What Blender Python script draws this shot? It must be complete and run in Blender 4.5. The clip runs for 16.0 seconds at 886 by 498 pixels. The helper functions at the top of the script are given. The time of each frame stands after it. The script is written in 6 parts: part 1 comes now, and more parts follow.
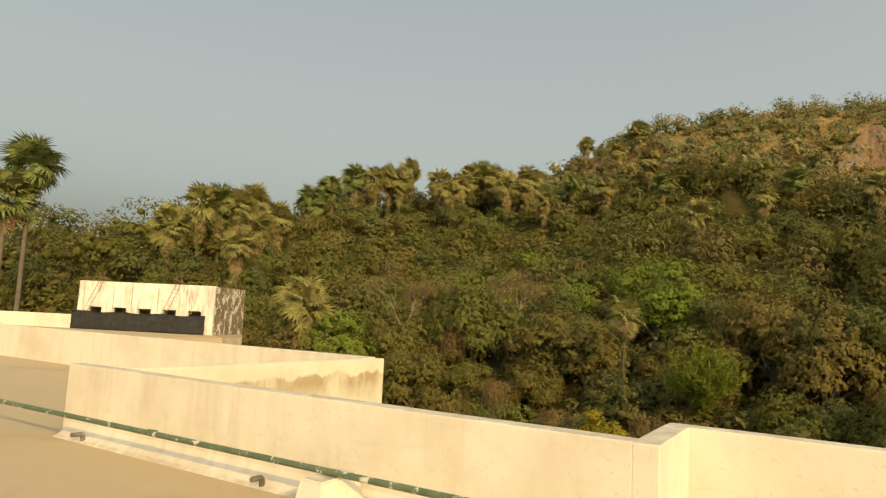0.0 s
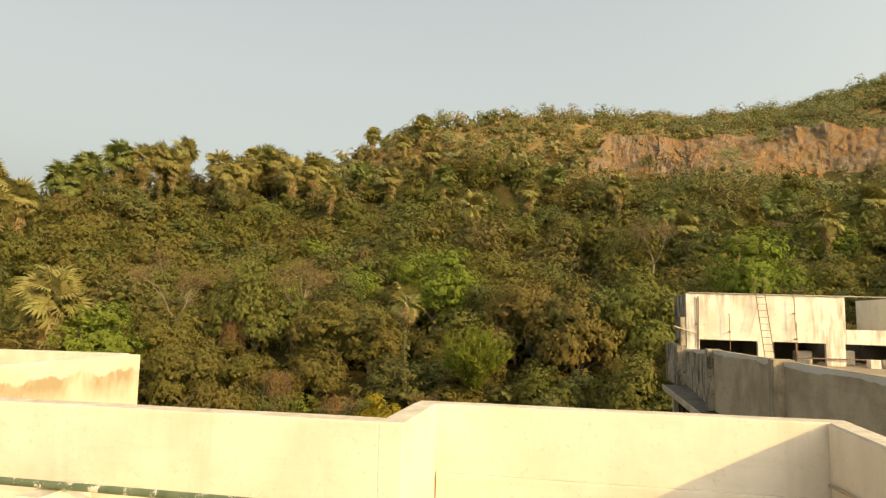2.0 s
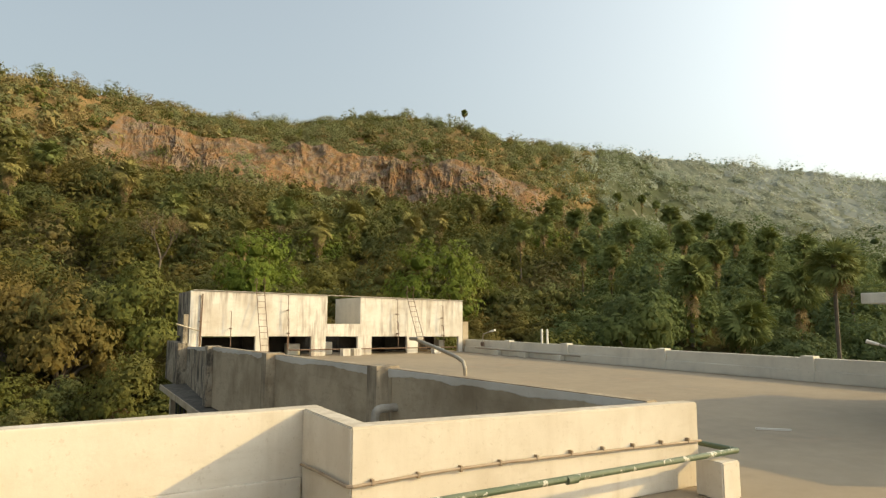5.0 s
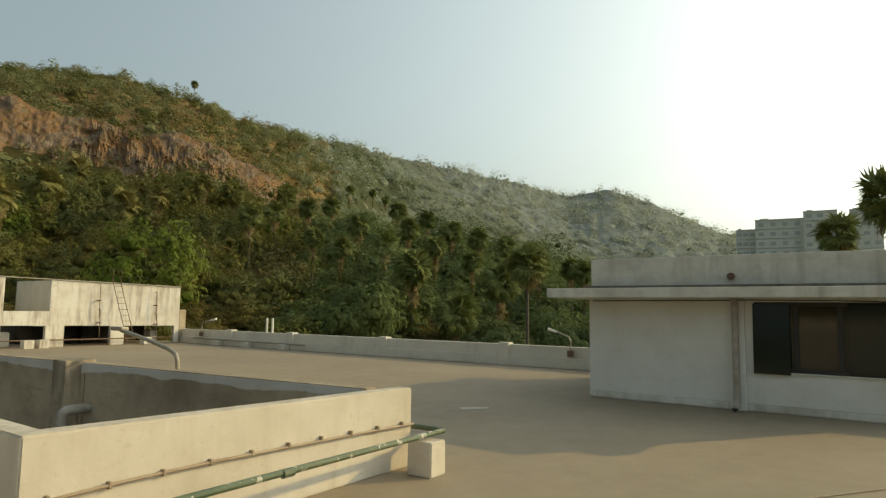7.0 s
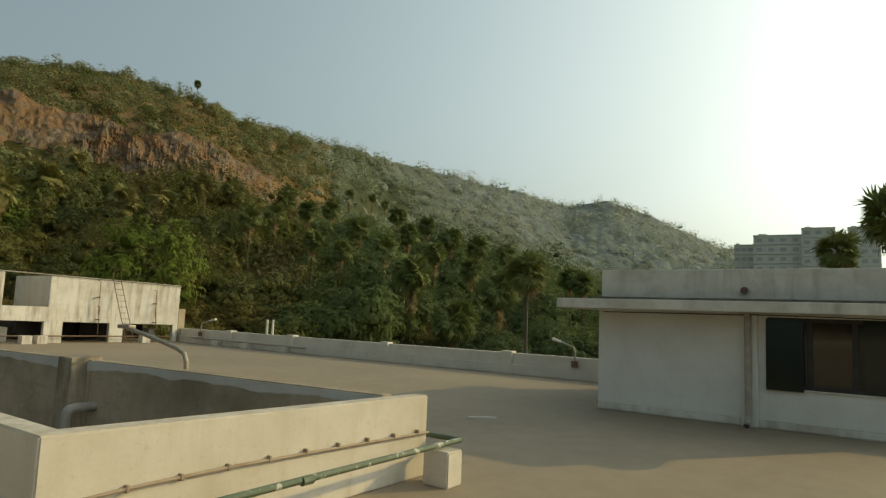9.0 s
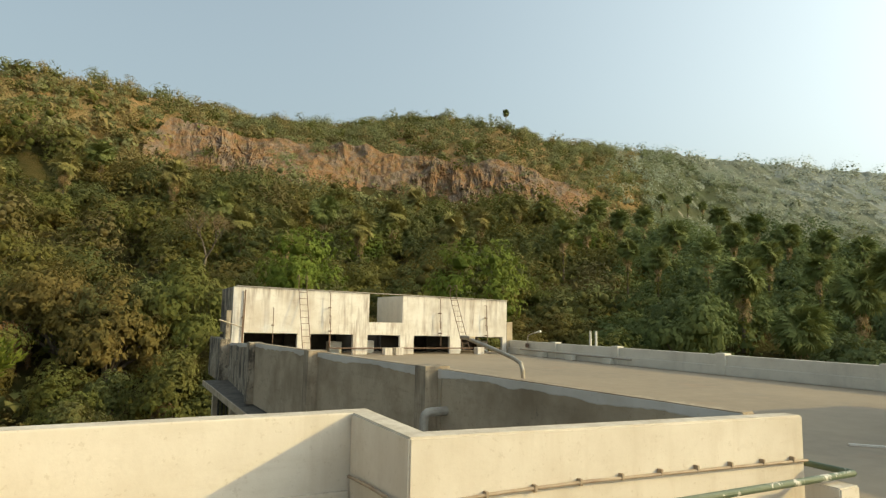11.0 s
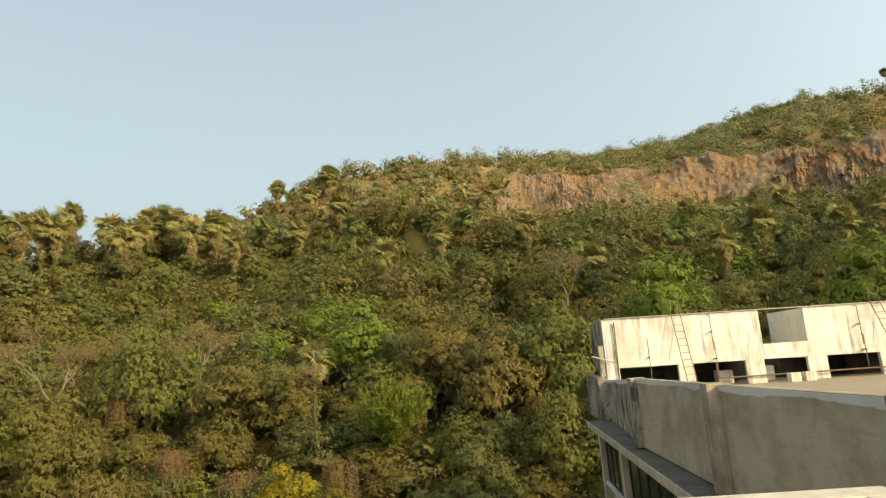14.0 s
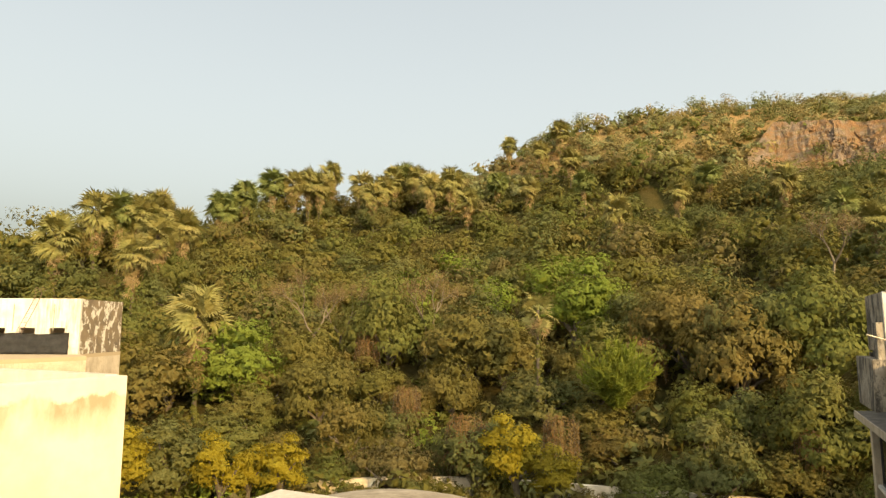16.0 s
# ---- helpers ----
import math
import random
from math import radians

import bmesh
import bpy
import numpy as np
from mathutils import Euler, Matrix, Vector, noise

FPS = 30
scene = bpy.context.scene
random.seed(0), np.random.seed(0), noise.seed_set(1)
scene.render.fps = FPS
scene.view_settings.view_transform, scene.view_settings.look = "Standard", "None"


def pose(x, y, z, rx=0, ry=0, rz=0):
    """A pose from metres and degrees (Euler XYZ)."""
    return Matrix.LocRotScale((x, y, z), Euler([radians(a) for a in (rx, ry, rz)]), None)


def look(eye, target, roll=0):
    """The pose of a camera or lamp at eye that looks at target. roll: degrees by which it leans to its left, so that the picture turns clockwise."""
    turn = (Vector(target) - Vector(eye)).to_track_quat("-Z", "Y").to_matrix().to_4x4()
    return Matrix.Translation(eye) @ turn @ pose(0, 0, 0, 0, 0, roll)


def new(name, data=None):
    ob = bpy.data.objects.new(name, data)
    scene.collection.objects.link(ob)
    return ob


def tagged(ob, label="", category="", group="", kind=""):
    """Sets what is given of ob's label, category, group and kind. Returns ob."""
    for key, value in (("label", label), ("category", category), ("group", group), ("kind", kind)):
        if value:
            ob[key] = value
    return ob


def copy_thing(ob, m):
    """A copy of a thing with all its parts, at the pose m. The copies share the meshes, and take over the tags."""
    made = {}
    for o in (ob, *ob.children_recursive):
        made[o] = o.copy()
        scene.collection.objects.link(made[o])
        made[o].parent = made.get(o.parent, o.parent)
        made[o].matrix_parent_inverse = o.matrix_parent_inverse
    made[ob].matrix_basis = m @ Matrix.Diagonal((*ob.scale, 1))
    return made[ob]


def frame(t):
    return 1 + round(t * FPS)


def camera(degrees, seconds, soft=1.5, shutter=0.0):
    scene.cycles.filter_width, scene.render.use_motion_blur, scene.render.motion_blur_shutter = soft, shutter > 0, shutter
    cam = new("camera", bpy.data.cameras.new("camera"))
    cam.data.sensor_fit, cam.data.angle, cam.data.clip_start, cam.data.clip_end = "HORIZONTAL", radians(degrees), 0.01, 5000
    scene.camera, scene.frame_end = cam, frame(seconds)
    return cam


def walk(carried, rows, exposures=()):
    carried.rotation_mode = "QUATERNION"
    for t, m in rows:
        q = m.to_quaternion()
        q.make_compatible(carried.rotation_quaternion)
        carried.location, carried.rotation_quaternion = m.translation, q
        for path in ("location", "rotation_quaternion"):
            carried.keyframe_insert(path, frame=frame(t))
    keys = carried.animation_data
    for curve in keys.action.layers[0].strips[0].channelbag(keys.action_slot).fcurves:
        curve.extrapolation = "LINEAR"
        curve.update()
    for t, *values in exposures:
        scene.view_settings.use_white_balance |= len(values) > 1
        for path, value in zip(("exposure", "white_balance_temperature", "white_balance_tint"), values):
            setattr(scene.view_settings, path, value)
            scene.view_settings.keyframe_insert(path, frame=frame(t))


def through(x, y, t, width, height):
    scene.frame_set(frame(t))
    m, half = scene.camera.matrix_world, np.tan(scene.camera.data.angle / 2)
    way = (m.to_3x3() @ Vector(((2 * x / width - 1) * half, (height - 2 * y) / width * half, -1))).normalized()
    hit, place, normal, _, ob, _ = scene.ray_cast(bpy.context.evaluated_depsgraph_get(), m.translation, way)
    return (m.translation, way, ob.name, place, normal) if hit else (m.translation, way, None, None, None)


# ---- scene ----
cam = camera(70.4, 16.0, soft=1.3)
# seconds, eye x y z, yaw, pitch, roll
PATH = [
    (0, -0.000, 0.000, 1.866, 31.11, 6.58, -2.77),
    (0.5, 0.148, -0.056, 1.840, 28.14, 6.33, -2.06),
    (1, 0.229, -0.060, 1.882, 21.63, 7.09, -1.97),
    (1.5, 0.239, -0.070, 1.888, 17.13, 7.02, -1.16),
    (2, 0.284, 0.086, 1.868, 12.00, 6.12, -1.05),
    (2.5, 0.338, 0.138, 1.850, 5.32, 5.92, -0.89),
    (3, 0.335, 0.151, 1.870, -5.13, 5.81, -1.12),
    (3.5, 0.341, 0.203, 1.870, -11.79, 5.83, -0.55),
    (4, 0.319, 0.132, 1.884, -18.75, 5.85, -0.60),
    (4.5, 0.346, 0.147, 1.884, -24.98, 6.29, -0.34),
    (5, 0.368, 0.153, 1.890, -30.78, 6.33, -0.19),
    (5.2, 0.395, 0.184, 1.894, -33.27, 6.08, -0.08),
    (7.3, 0.482, 0.246, 1.893, -56.95, 5.26, -0.93),
    (7.5, 0.433, 0.170, 1.882, -57.76, 5.01, -1.02),
    (8, 0.372, 0.114, 1.905, -60.84, 5.20, -1.18),
    (8.2, 0.518, 0.201, 1.877, -61.59, 5.39, -1.27),
    (10.3, 0.270, 0.708, 1.898, -38.07, 6.32, -2.45),
    (10.5, 0.475, 0.642, 1.849, -36.36, 6.02, -1.57),
    (11, 0.564, 0.979, 1.826, -27.25, 6.37, -1.04),
    (11.5, 0.617, 1.227, 1.846, -18.28, 7.10, -1.99),
    (12, 0.538, 1.593, 1.829, -17.86, 6.90, 0.37),
    (12.5, 0.582, 1.823, 1.852, -10.35, 8.01, 1.16),
    (13, 0.732, 2.220, 1.823, -1.80, 8.82, 0.92),
    (13.5, 0.673, 2.568, 1.823, -1.59, 9.12, 3.07),
    (14, 0.729, 2.910, 1.796, 5.21, 10.38, 4.35),
    (14.5, 0.793, 3.116, 1.766, 11.72, 8.90, 2.15),
    (15, 0.806, 3.486, 1.753, 12.61, 8.24, 1.50),
    (15.5, 0.759, 3.723, 1.776, 14.90, 6.10, 2.30),
    (16, 0.773, 4.040, 1.770, 25.55, 7.23, -0.22),
]
EXPO = [(0.0, -0.56, 8000, 4), (1.5, -0.2, 8250, 6), (3.5, -0.08, 7400, 7), (5.0, -0.38, 6900, 4), (7.5, -1.12, 6750, -5), (8.2, -1.32, 6700, -6), (10.5, -0.65, 6450, -4), (11.5, -0.38, 6650, 1), (12.5, -0.16, 6750, 1), (14.0, -0.07, 6850, 1), (15.5, 0.14, 7600, 6), (16.0, 0.12, 7850, 7)]
walk(cam, [(t, pose(x, y, z, 90 + pitch, roll, yaw)) for t, x, y, z, yaw, pitch, roll in PATH], EXPO)

# ---- light: low evening sun, hazy sky ----
SUN_AZ, SUN_EL = 125.5, 22.0
world = bpy.data.worlds.new("sky")
scene.world = world
world.use_nodes = True
wn = world.node_tree.nodes
sky = wn.new("ShaderNodeTexSky")
sky.sky_type = 'NISHITA'
sky.sun_disc = False
sky.sun_elevation, sky.sun_rotation = radians(SUN_EL), radians(SUN_AZ)
sky.air_density, sky.dust_density, sky.ozone_density = 1.0, 8.0, 1.0
wn["Background"].inputs["Strength"].default_value = 0.15
haze = wn.new("ShaderNodeHueSaturation")
haze.inputs["Saturation"].default_value = 0.56
haze.inputs["Value"].default_value = 2.0
world.node_tree.links.new(sky.outputs["Color"], haze.inputs["Color"])
# dusty air: the sky brightens steadily towards the sun's side, a little green
sa, se = radians(SUN_AZ), radians(SUN_EL)
sun_dir = Vector((math.sin(sa) * math.cos(se), math.cos(sa) * math.cos(se), math.sin(se)))
ray = wn.new("ShaderNodeTexCoord")
toward = wn.new("ShaderNodeVectorMath")
toward.operation = 'DOT_PRODUCT'
toward.inputs[1].default_value = sun_dir
world.node_tree.links.new(ray.outputs["Generated"], toward.inputs[0])
dust = wn.new("ShaderNodeMapRange")
for key, val in (("From Min", -1.0), ("From Max", 1.0), ("To Min", 0.75), ("To Max", 2.35)):
    dust.inputs[key].default_value = val
world.node_tree.links.new(toward.outputs["Value"], dust.inputs["Value"])
air = wn.new("ShaderNodeVectorMath")
air.operation = 'MULTIPLY'
air.inputs[1].default_value = (0.925, 1.0, 0.945)
world.node_tree.links.new(haze.outputs["Color"], air.inputs[0])
glow = wn.new("ShaderNodeVectorMath")
glow.operation = 'SCALE'
world.node_tree.links.new(air.outputs["Vector"], glow.inputs[0])
world.node_tree.links.new(dust.outputs["Result"], glow.inputs["Scale"])
# the bright haze rolls off softly: c times 40 over (c + 34)
thick = wn.new("ShaderNodeVectorMath")
thick.operation = 'ADD'
thick.inputs[1].default_value = (34.0, 35.0, 32.5)
world.node_tree.links.new(glow.outputs["Vector"], thick.inputs[0])
veil = wn.new("ShaderNodeVectorMath")
veil.operation = 'DIVIDE'
world.node_tree.links.new(glow.outputs["Vector"], veil.inputs[0])
world.node_tree.links.new(thick.outputs["Vector"], veil.inputs[1])
bright = wn.new("ShaderNodeVectorMath")
bright.operation = 'SCALE'
bright.inputs["Scale"].default_value = 40.0
world.node_tree.links.new(veil.outputs["Vector"], bright.inputs[0])
world.node_tree.links.new(bright.outputs["Vector"], wn["Background"].inputs["Color"])

sun_data = bpy.data.lights.new("sun", 'SUN')
sun_data.energy, sun_data.angle, sun_data.color = 5.0, radians(0.6), (1.0, 0.71, 0.31)
sun = new("sun", sun_data)
sun.matrix_world = look(sun_dir * 60, (0, 0, 0))


# ---- materials ----
class Mat:
    """A small wrapper to wire up a procedural material."""

    def __init__(self, name):
        self.m = bpy.data.materials.new(name)
        self.m.use_nodes = True
        self.t = self.m.node_tree
        self.b = self.t.nodes["Principled BSDF"]

    def node(self, kind, **inputs):
        n = self.t.nodes.new(kind)
        for k, v in inputs.items():
            n.inputs[k.replace("_", " ")].default_value = v
        return n

    def link(self, a, b):
        self.t.links.new(a, b)

    def coords(self, scale=(1, 1, 1), space="Object"):
        tc = self.node("ShaderNodeTexCoord") if space == "Object" else self.node("ShaderNodeNewGeometry")
        mp = self.node("ShaderNodeMapping", Scale=scale)
        self.link(tc.outputs["Object" if space == "Object" else "Position"], mp.inputs["Vector"])
        return mp.outputs["Vector"]

    def noise(self, vec, scale, detail=4.0, rough=0.55):
        n = self.node("ShaderNodeTexNoise", Scale=scale, Detail=detail, Roughness=rough)
        self.link(vec, n.inputs["Vector"])
        return n.outputs["Fac"]

    def ramp(self, fac, lo, hi):
        n = self.node("ShaderNodeMapRange", From_Min=lo, From_Max=hi)
        self.link(fac, n.inputs["Value"])
        return n.outputs["Result"]

    def mix(self, fac, a, b):
        n = self.t.nodes.new("ShaderNodeMix")
        n.data_type = 'RGBA'
        for sock, v in ((n.inputs[0], fac), (n.inputs[6], a), (n.inputs[7], b)):
            if isinstance(v, (int, float)):
                sock.default_value = v
            elif isinstance(v, tuple):
                sock.default_value = (*v, 1)
            else:
                self.link(v, sock)
        return n.outputs[2]

    def times(self, a, b):
        n = self.t.nodes.new("ShaderNodeMath")
        n.operation = 'MULTIPLY'
        for sock, v in ((n.inputs[0], a), (n.inputs[1], b)):
            if isinstance(v, (int, float)):
                sock.default_value = v
            else:
                self.link(v, sock)
        return n.outputs[0]

    def bump(self, height, strength, distance):
        n = self.node("ShaderNodeBump", Strength=strength, Distance=distance)
        self.link(height, n.inputs["Height"])
        self.link(n.outputs["Normal"], self.b.inputs["Normal"])

    def out(self, color, rough, metal=0.0):
        if isinstance(color, tuple):
            self.b.inputs["Base Color"].default_value = (*color, 1)
        else:
            self.link(color, self.b.inputs["Base Color"])
        if isinstance(rough, (int, float)):
            self.b.inputs["Roughness"].default_value = rough
        else:
            self.link(rough, self.b.inputs["Roughness"])
        self.b.inputs["Metallic"].default_value = metal
        return self.m


def plaster(name, base, soil, amount, streak, rain=(0.12, 0.11, 0.09), wet=0.0, stretch=0.34):
    """Lime-washed render: patches, fine grain and rain streaks down the wall."""
    m = Mat(name)
    p = m.coords(space="World")
    blot = m.ramp(m.noise(p, 0.9, 6, 0.6), 0.42, 0.72)
    c = m.mix(m.times(blot, amount), base, soil)
    long = m.coords((2.6, 2.6, stretch), "World")
    run = m.ramp(m.noise(long, 1.6, 5, 0.62), 0.52 - wet, 0.78 - wet)
    patch = m.ramp(m.noise(p, 0.35, 3, 0.5), 0.38 - wet, 0.62 - wet)
    c = m.mix(m.times(m.times(run, patch), streak), c, rain)
    damp = m.ramp(m.noise(m.coords((1.3, 1.3, 2.2), "World"), 1.7, 7, 0.7), 0.55, 0.68)
    c = m.mix(m.times(damp, 0.42 * amount), c, soil)
    speck = m.ramp(m.noise(p, 17.0, 3, 0.7), 0.61, 0.68)
    c = m.mix(m.times(speck, 0.5 * amount + 0.1), c, soil)
    smear = m.ramp(m.noise(m.coords((0.5, 0.5, 3.0), "World"), 2.3, 6, 0.7), 0.56, 0.72)
    c = m.mix(m.times(smear, 0.35 * amount), c, tuple(0.5 * (a + b) for a, b in zip(soil, rain)))
    pit = m.ramp(m.noise(p, 6.5, 4, 0.75), 0.66, 0.72)
    c = m.mix(m.times(pit, 0.5 * amount), c, rain)
    # lichen and dust on the flat tops
    up = m.node("ShaderNodeSeparateXYZ")
    m.link(m.node("ShaderNodeNewGeometry").outputs["Normal"], up.inputs[0])
    moss = m.times(m.ramp(up.outputs["Z"], 0.6, 0.9), m.ramp(m.noise(p, 4.5, 7, 0.75), 0.36, 0.62))
    c = m.mix(m.times(moss, 0.75), c, tuple(0.55 * a + 0.25 * b for a, b in zip(soil, rain)))
    grain = m.noise(p, 60.0, 3, 0.6)
    c = m.mix(m.times(m.ramp(grain, 0.3, 0.8), 0.08), c, tuple(v * 0.7 for v in base))
    m.bump(m.noise(p, 24.0, 6, 0.7), 0.12, 0.02)
    return m.out(c, 0.9)


CREAM = plaster("cream_limewash", (0.68, 0.62, 0.52), (0.463, 0.39, 0.286), 0.55, 0.5, (0.443, 0.36, 0.25), 0.04)
WHITE = plaster("white_wash", (0.74, 0.707, 0.636), (0.5, 0.424, 0.329), 0.7, 0.9, (0.22, 0.15, 0.10), 0.06, 0.3)
MOULDY = plaster("mouldy_render", (0.47, 0.385, 0.27), (0.25, 0.19, 0.12), 1.0, 0.2, (0.12, 0.10, 0.072), 0.02, 0.6)
PALEWASH = plaster("pale_grey_wash", (0.66, 0.62, 0.56), (0.5, 0.45, 0.37), 0.7, 0.3, (0.4, 0.36, 0.3))
PIER = plaster("stained_pier_render", (0.52, 0.425, 0.30), (0.20, 0.145, 0.09), 1.0, 0.6, (0.08, 0.06, 0.04), 0.16, 0.5)
PEELED = plaster("peeling_wash", (0.78, 0.69, 0.525), (0.42, 0.33, 0.225), 1.0, 0.95, (0.135, 0.112, 0.0825))
WEATHERED = plaster("weathered_eave_wash", (0.72, 0.70, 0.615), (0.45, 0.415, 0.335), 0.9, 0.5, (0.24, 0.215, 0.165), 0.06, 0.3)
GREYWASH = plaster("grey_wash", (0.688, 0.64, 0.536), (0.464, 0.424, 0.352), 0.6, 0.4, (0.4, 0.368, 0.32))
BEIGE = plaster("beige_wash", (0.58, 0.485, 0.35), (0.36, 0.28, 0.19), 0.9, 0.6, (0.16, 0.125, 0.085), 0.05, 0.4)
GRIME = plaster("grimy_concrete", (0.20, 0.17, 0.13), (0.09, 0.077, 0.06), 1.0, 0.8, (0.03, 0.027, 0.022), 0.1, 0.8)
OCHRE = plaster("yellow_wash", (0.8, 0.611, 0.221), (0.65, 0.468, 0.169), 0.5, 0.3, (0.325, 0.234, 0.104))


def drip_wall():
    """Cream wash with a ragged brown run of damp half-way down the face."""
    m = Mat("damp_stained_wash")
    p = m.coords(space="World")
    sep = m.node("ShaderNodeSeparateXYZ")
    m.link(p, sep.inputs[0])
    c = m.mix(m.times(m.ramp(m.noise(p, 1.1, 6, 0.6), 0.42, 0.72), 0.6), (0.704, 0.64, 0.496), (0.512, 0.424, 0.288))
    edge = m.node("ShaderNodeMath")
    edge.operation = 'MULTIPLY_ADD'
    m.link(m.noise(m.coords((0.8, 0.8, 0.48), "World"), 2.2, 6, 0.65), edge.inputs[0])
    edge.inputs[1].default_value = 0.55
    m.link(sep.outputs["Z"], edge.inputs[2])
    above = m.ramp(edge.outputs[0], 1.06, 1.0)
    below = m.ramp(edge.outputs[0], 0.40, 0.86)
    runs = m.ramp(m.noise(m.coords((0.8, 0.8, 0.32), "World"), 2.0, 5, 0.6), 0.34, 0.58)
    c = m.mix(m.times(m.times(above, below), m.times(runs, 0.85)), c, (0.352, 0.256, 0.136))
    m.bump(m.noise(p, 24.0, 6, 0.7), 0.25, 0.02)
    return m.out(c, 0.9)


DRIP = drip_wall()


def black_mould():
    """Stained beige render with black mould in ragged patches and drips."""
    m = Mat("black_mould_render")
    p = m.coords(space="World")
    c = m.mix(m.ramp(m.noise(p, 1.1, 6, 0.65), 0.38, 0.66), (0.45, 0.385, 0.29), (0.27, 0.215, 0.15))
    drip = m.ramp(m.noise(m.coords((1.6, 1.6, 0.55), "World"), 1.1, 8, 0.72), 0.47, 0.56)
    c = m.mix(m.times(drip, 0.88), c, (0.045, 0.038, 0.03))
    fleck = m.ramp(m.noise(p, 7.0, 6, 0.75), 0.56, 0.63)
    c = m.mix(m.times(fleck, 0.7), c, (0.07, 0.058, 0.045))
    m.bump(m.noise(p, 20.0, 6, 0.7), 0.3, 0.02)
    return m.out(c, 0.92)


MOULD_BLACK = black_mould()


def peeling():
    """Brown damp render from which most of the white wash has come off in flakes."""
    m = Mat("peeled_end_wall")
    p = m.coords(space="World")
    c = m.mix(m.ramp(m.noise(p, 1.2, 6, 0.65), 0.35, 0.7), (0.26, 0.19, 0.115), (0.12, 0.09, 0.06))
    flake = m.ramp(m.noise(m.coords((1.0, 1.0, 0.7), "World"), 1.5, 8, 0.72), 0.525, 0.555)
    c = m.mix(flake, c, (0.66, 0.60, 0.49))
    m.bump(flake, 0.4, 0.03)
    return m.out(c, 0.9)


PEELED_END = peeling()


def roof_mat():
    m = Mat("roof_screed")
    p = m.coords(space="World")
    big = m.ramp(m.noise(p, 0.22, 5, 0.6), 0.35, 0.68)
    c = m.mix(big, (0.285, 0.224, 0.147), (0.22, 0.177, 0.121))
    fine = m.ramp(m.noise(p, 2.4, 6, 0.65), 0.4, 0.75)
    c = m.mix(m.times(fine, 0.5), c, (0.34, 0.276, 0.192))
    drip = m.ramp(m.noise(p, 0.6, 6, 0.7), 0.60, 0.72)
    c = m.mix(m.times(drip, 0.45), c, (0.206, 0.177, 0.14))
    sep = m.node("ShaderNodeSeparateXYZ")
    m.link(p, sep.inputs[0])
    # screed blends to a lighter, warmer tone towards negative x
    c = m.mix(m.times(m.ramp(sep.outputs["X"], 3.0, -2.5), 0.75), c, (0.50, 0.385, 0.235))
    rust = m.ramp(m.noise(p, 0.45, 7, 0.7), 0.57, 0.70)
    c = m.mix(m.times(rust, 0.4), c, (0.33, 0.21, 0.125))
    m.bump(m.noise(p, 9.0, 6, 0.7), 0.3, 0.02)
    return m.out(c, 0.85)


ROOF = roof_mat()


def plain(name, base, other, scale, rough, metal=0.0, bump=0.1, amount=0.6):
    m = Mat(name)
    p = m.coords(space="World")
    c = m.mix(m.times(m.ramp(m.noise(p, scale, 5, 0.65), 0.4, 0.7), amount), base, other)
    m.bump(m.noise(p, scale * 3, 4, 0.6), bump, 0.01)
    return m.out(c, rough, metal)


def green_paint():
    m = Mat("green_pipe_paint")
    p = m.coords(space="World")
    c = m.mix(m.ramp(m.noise(p, 5.0, 5, 0.6), 0.4, 0.7), (0.07, 0.105, 0.055), (0.13, 0.155, 0.095))
    chip = m.ramp(m.noise(p, 7.0, 5, 0.75), 0.56, 0.61)
    c = m.mix(chip, c, (0.55, 0.53, 0.45))
    m.bump(m.noise(p, 30.0, 3, 0.6), 0.2, 0.005)
    return m.out(c, 0.5)


GREEN = green_paint()
IRON = plain("rusty_iron", (0.138, 0.078, 0.048), (0.228, 0.168, 0.12), 14.0, 0.75)
CONDUIT = plain("rusted_conduit", (0.36, 0.28, 0.19), (0.20, 0.125, 0.075), 6.0, 0.6)
# near-black render: the deep shade under the tanks put into the colour
SHADE_DARK = plain("shade_dark_render", (0.045, 0.04, 0.033), (0.10, 0.085, 0.068), 1.5, 0.9)
DIRTY_PVC = plain("dirty_grey_pvc", (0.40, 0.36, 0.30), (0.20, 0.17, 0.13), 5.0, 0.6)
GALV = plain("galvanised_pipe", (0.382, 0.346, 0.273), (0.273, 0.2, 0.137), 8.0, 0.5, 0.4)
PVC = plain("pale_pvc", (0.775, 0.737, 0.65), (0.525, 0.475, 0.4), 5.0, 0.5)
TARP = plain("black_tarpaulin", (0.045, 0.045, 0.045), (0.10, 0.098, 0.092), 2.5, 0.55, 0.0, 0.6)
BLACK = plain("black_cable", (0.02, 0.02, 0.02), (0.05, 0.045, 0.04), 9.0, 0.6)
DARKFRAME = plain("dark_window_frame", (0.025, 0.0225, 0.019), (0.05, 0.0425, 0.035), 6.0, 0.6)
GLASSM = Mat("dark_tinted_glass")
GLASS = GLASSM.out((0.014, 0.020, 0.017), 0.10)
GLASSM.b.inputs["Specular IOR Level"].default_value = 0.4
# brown of the pane's reflection is put into its base colour
BROWN_PANE = plain("brown_reflection_pane", (0.026, 0.021, 0.015), (0.05, 0.04, 0.027), 1.5, 0.06)
CHAR = plain("tar_smear", (0.09, 0.08, 0.055), (0.16, 0.135, 0.085), 7.0, 0.9)
STEEL = plain("pylon_steel", (0.30, 0.30, 0.29), (0.22, 0.21, 0.2), 1.0, 0.6, 0.3)


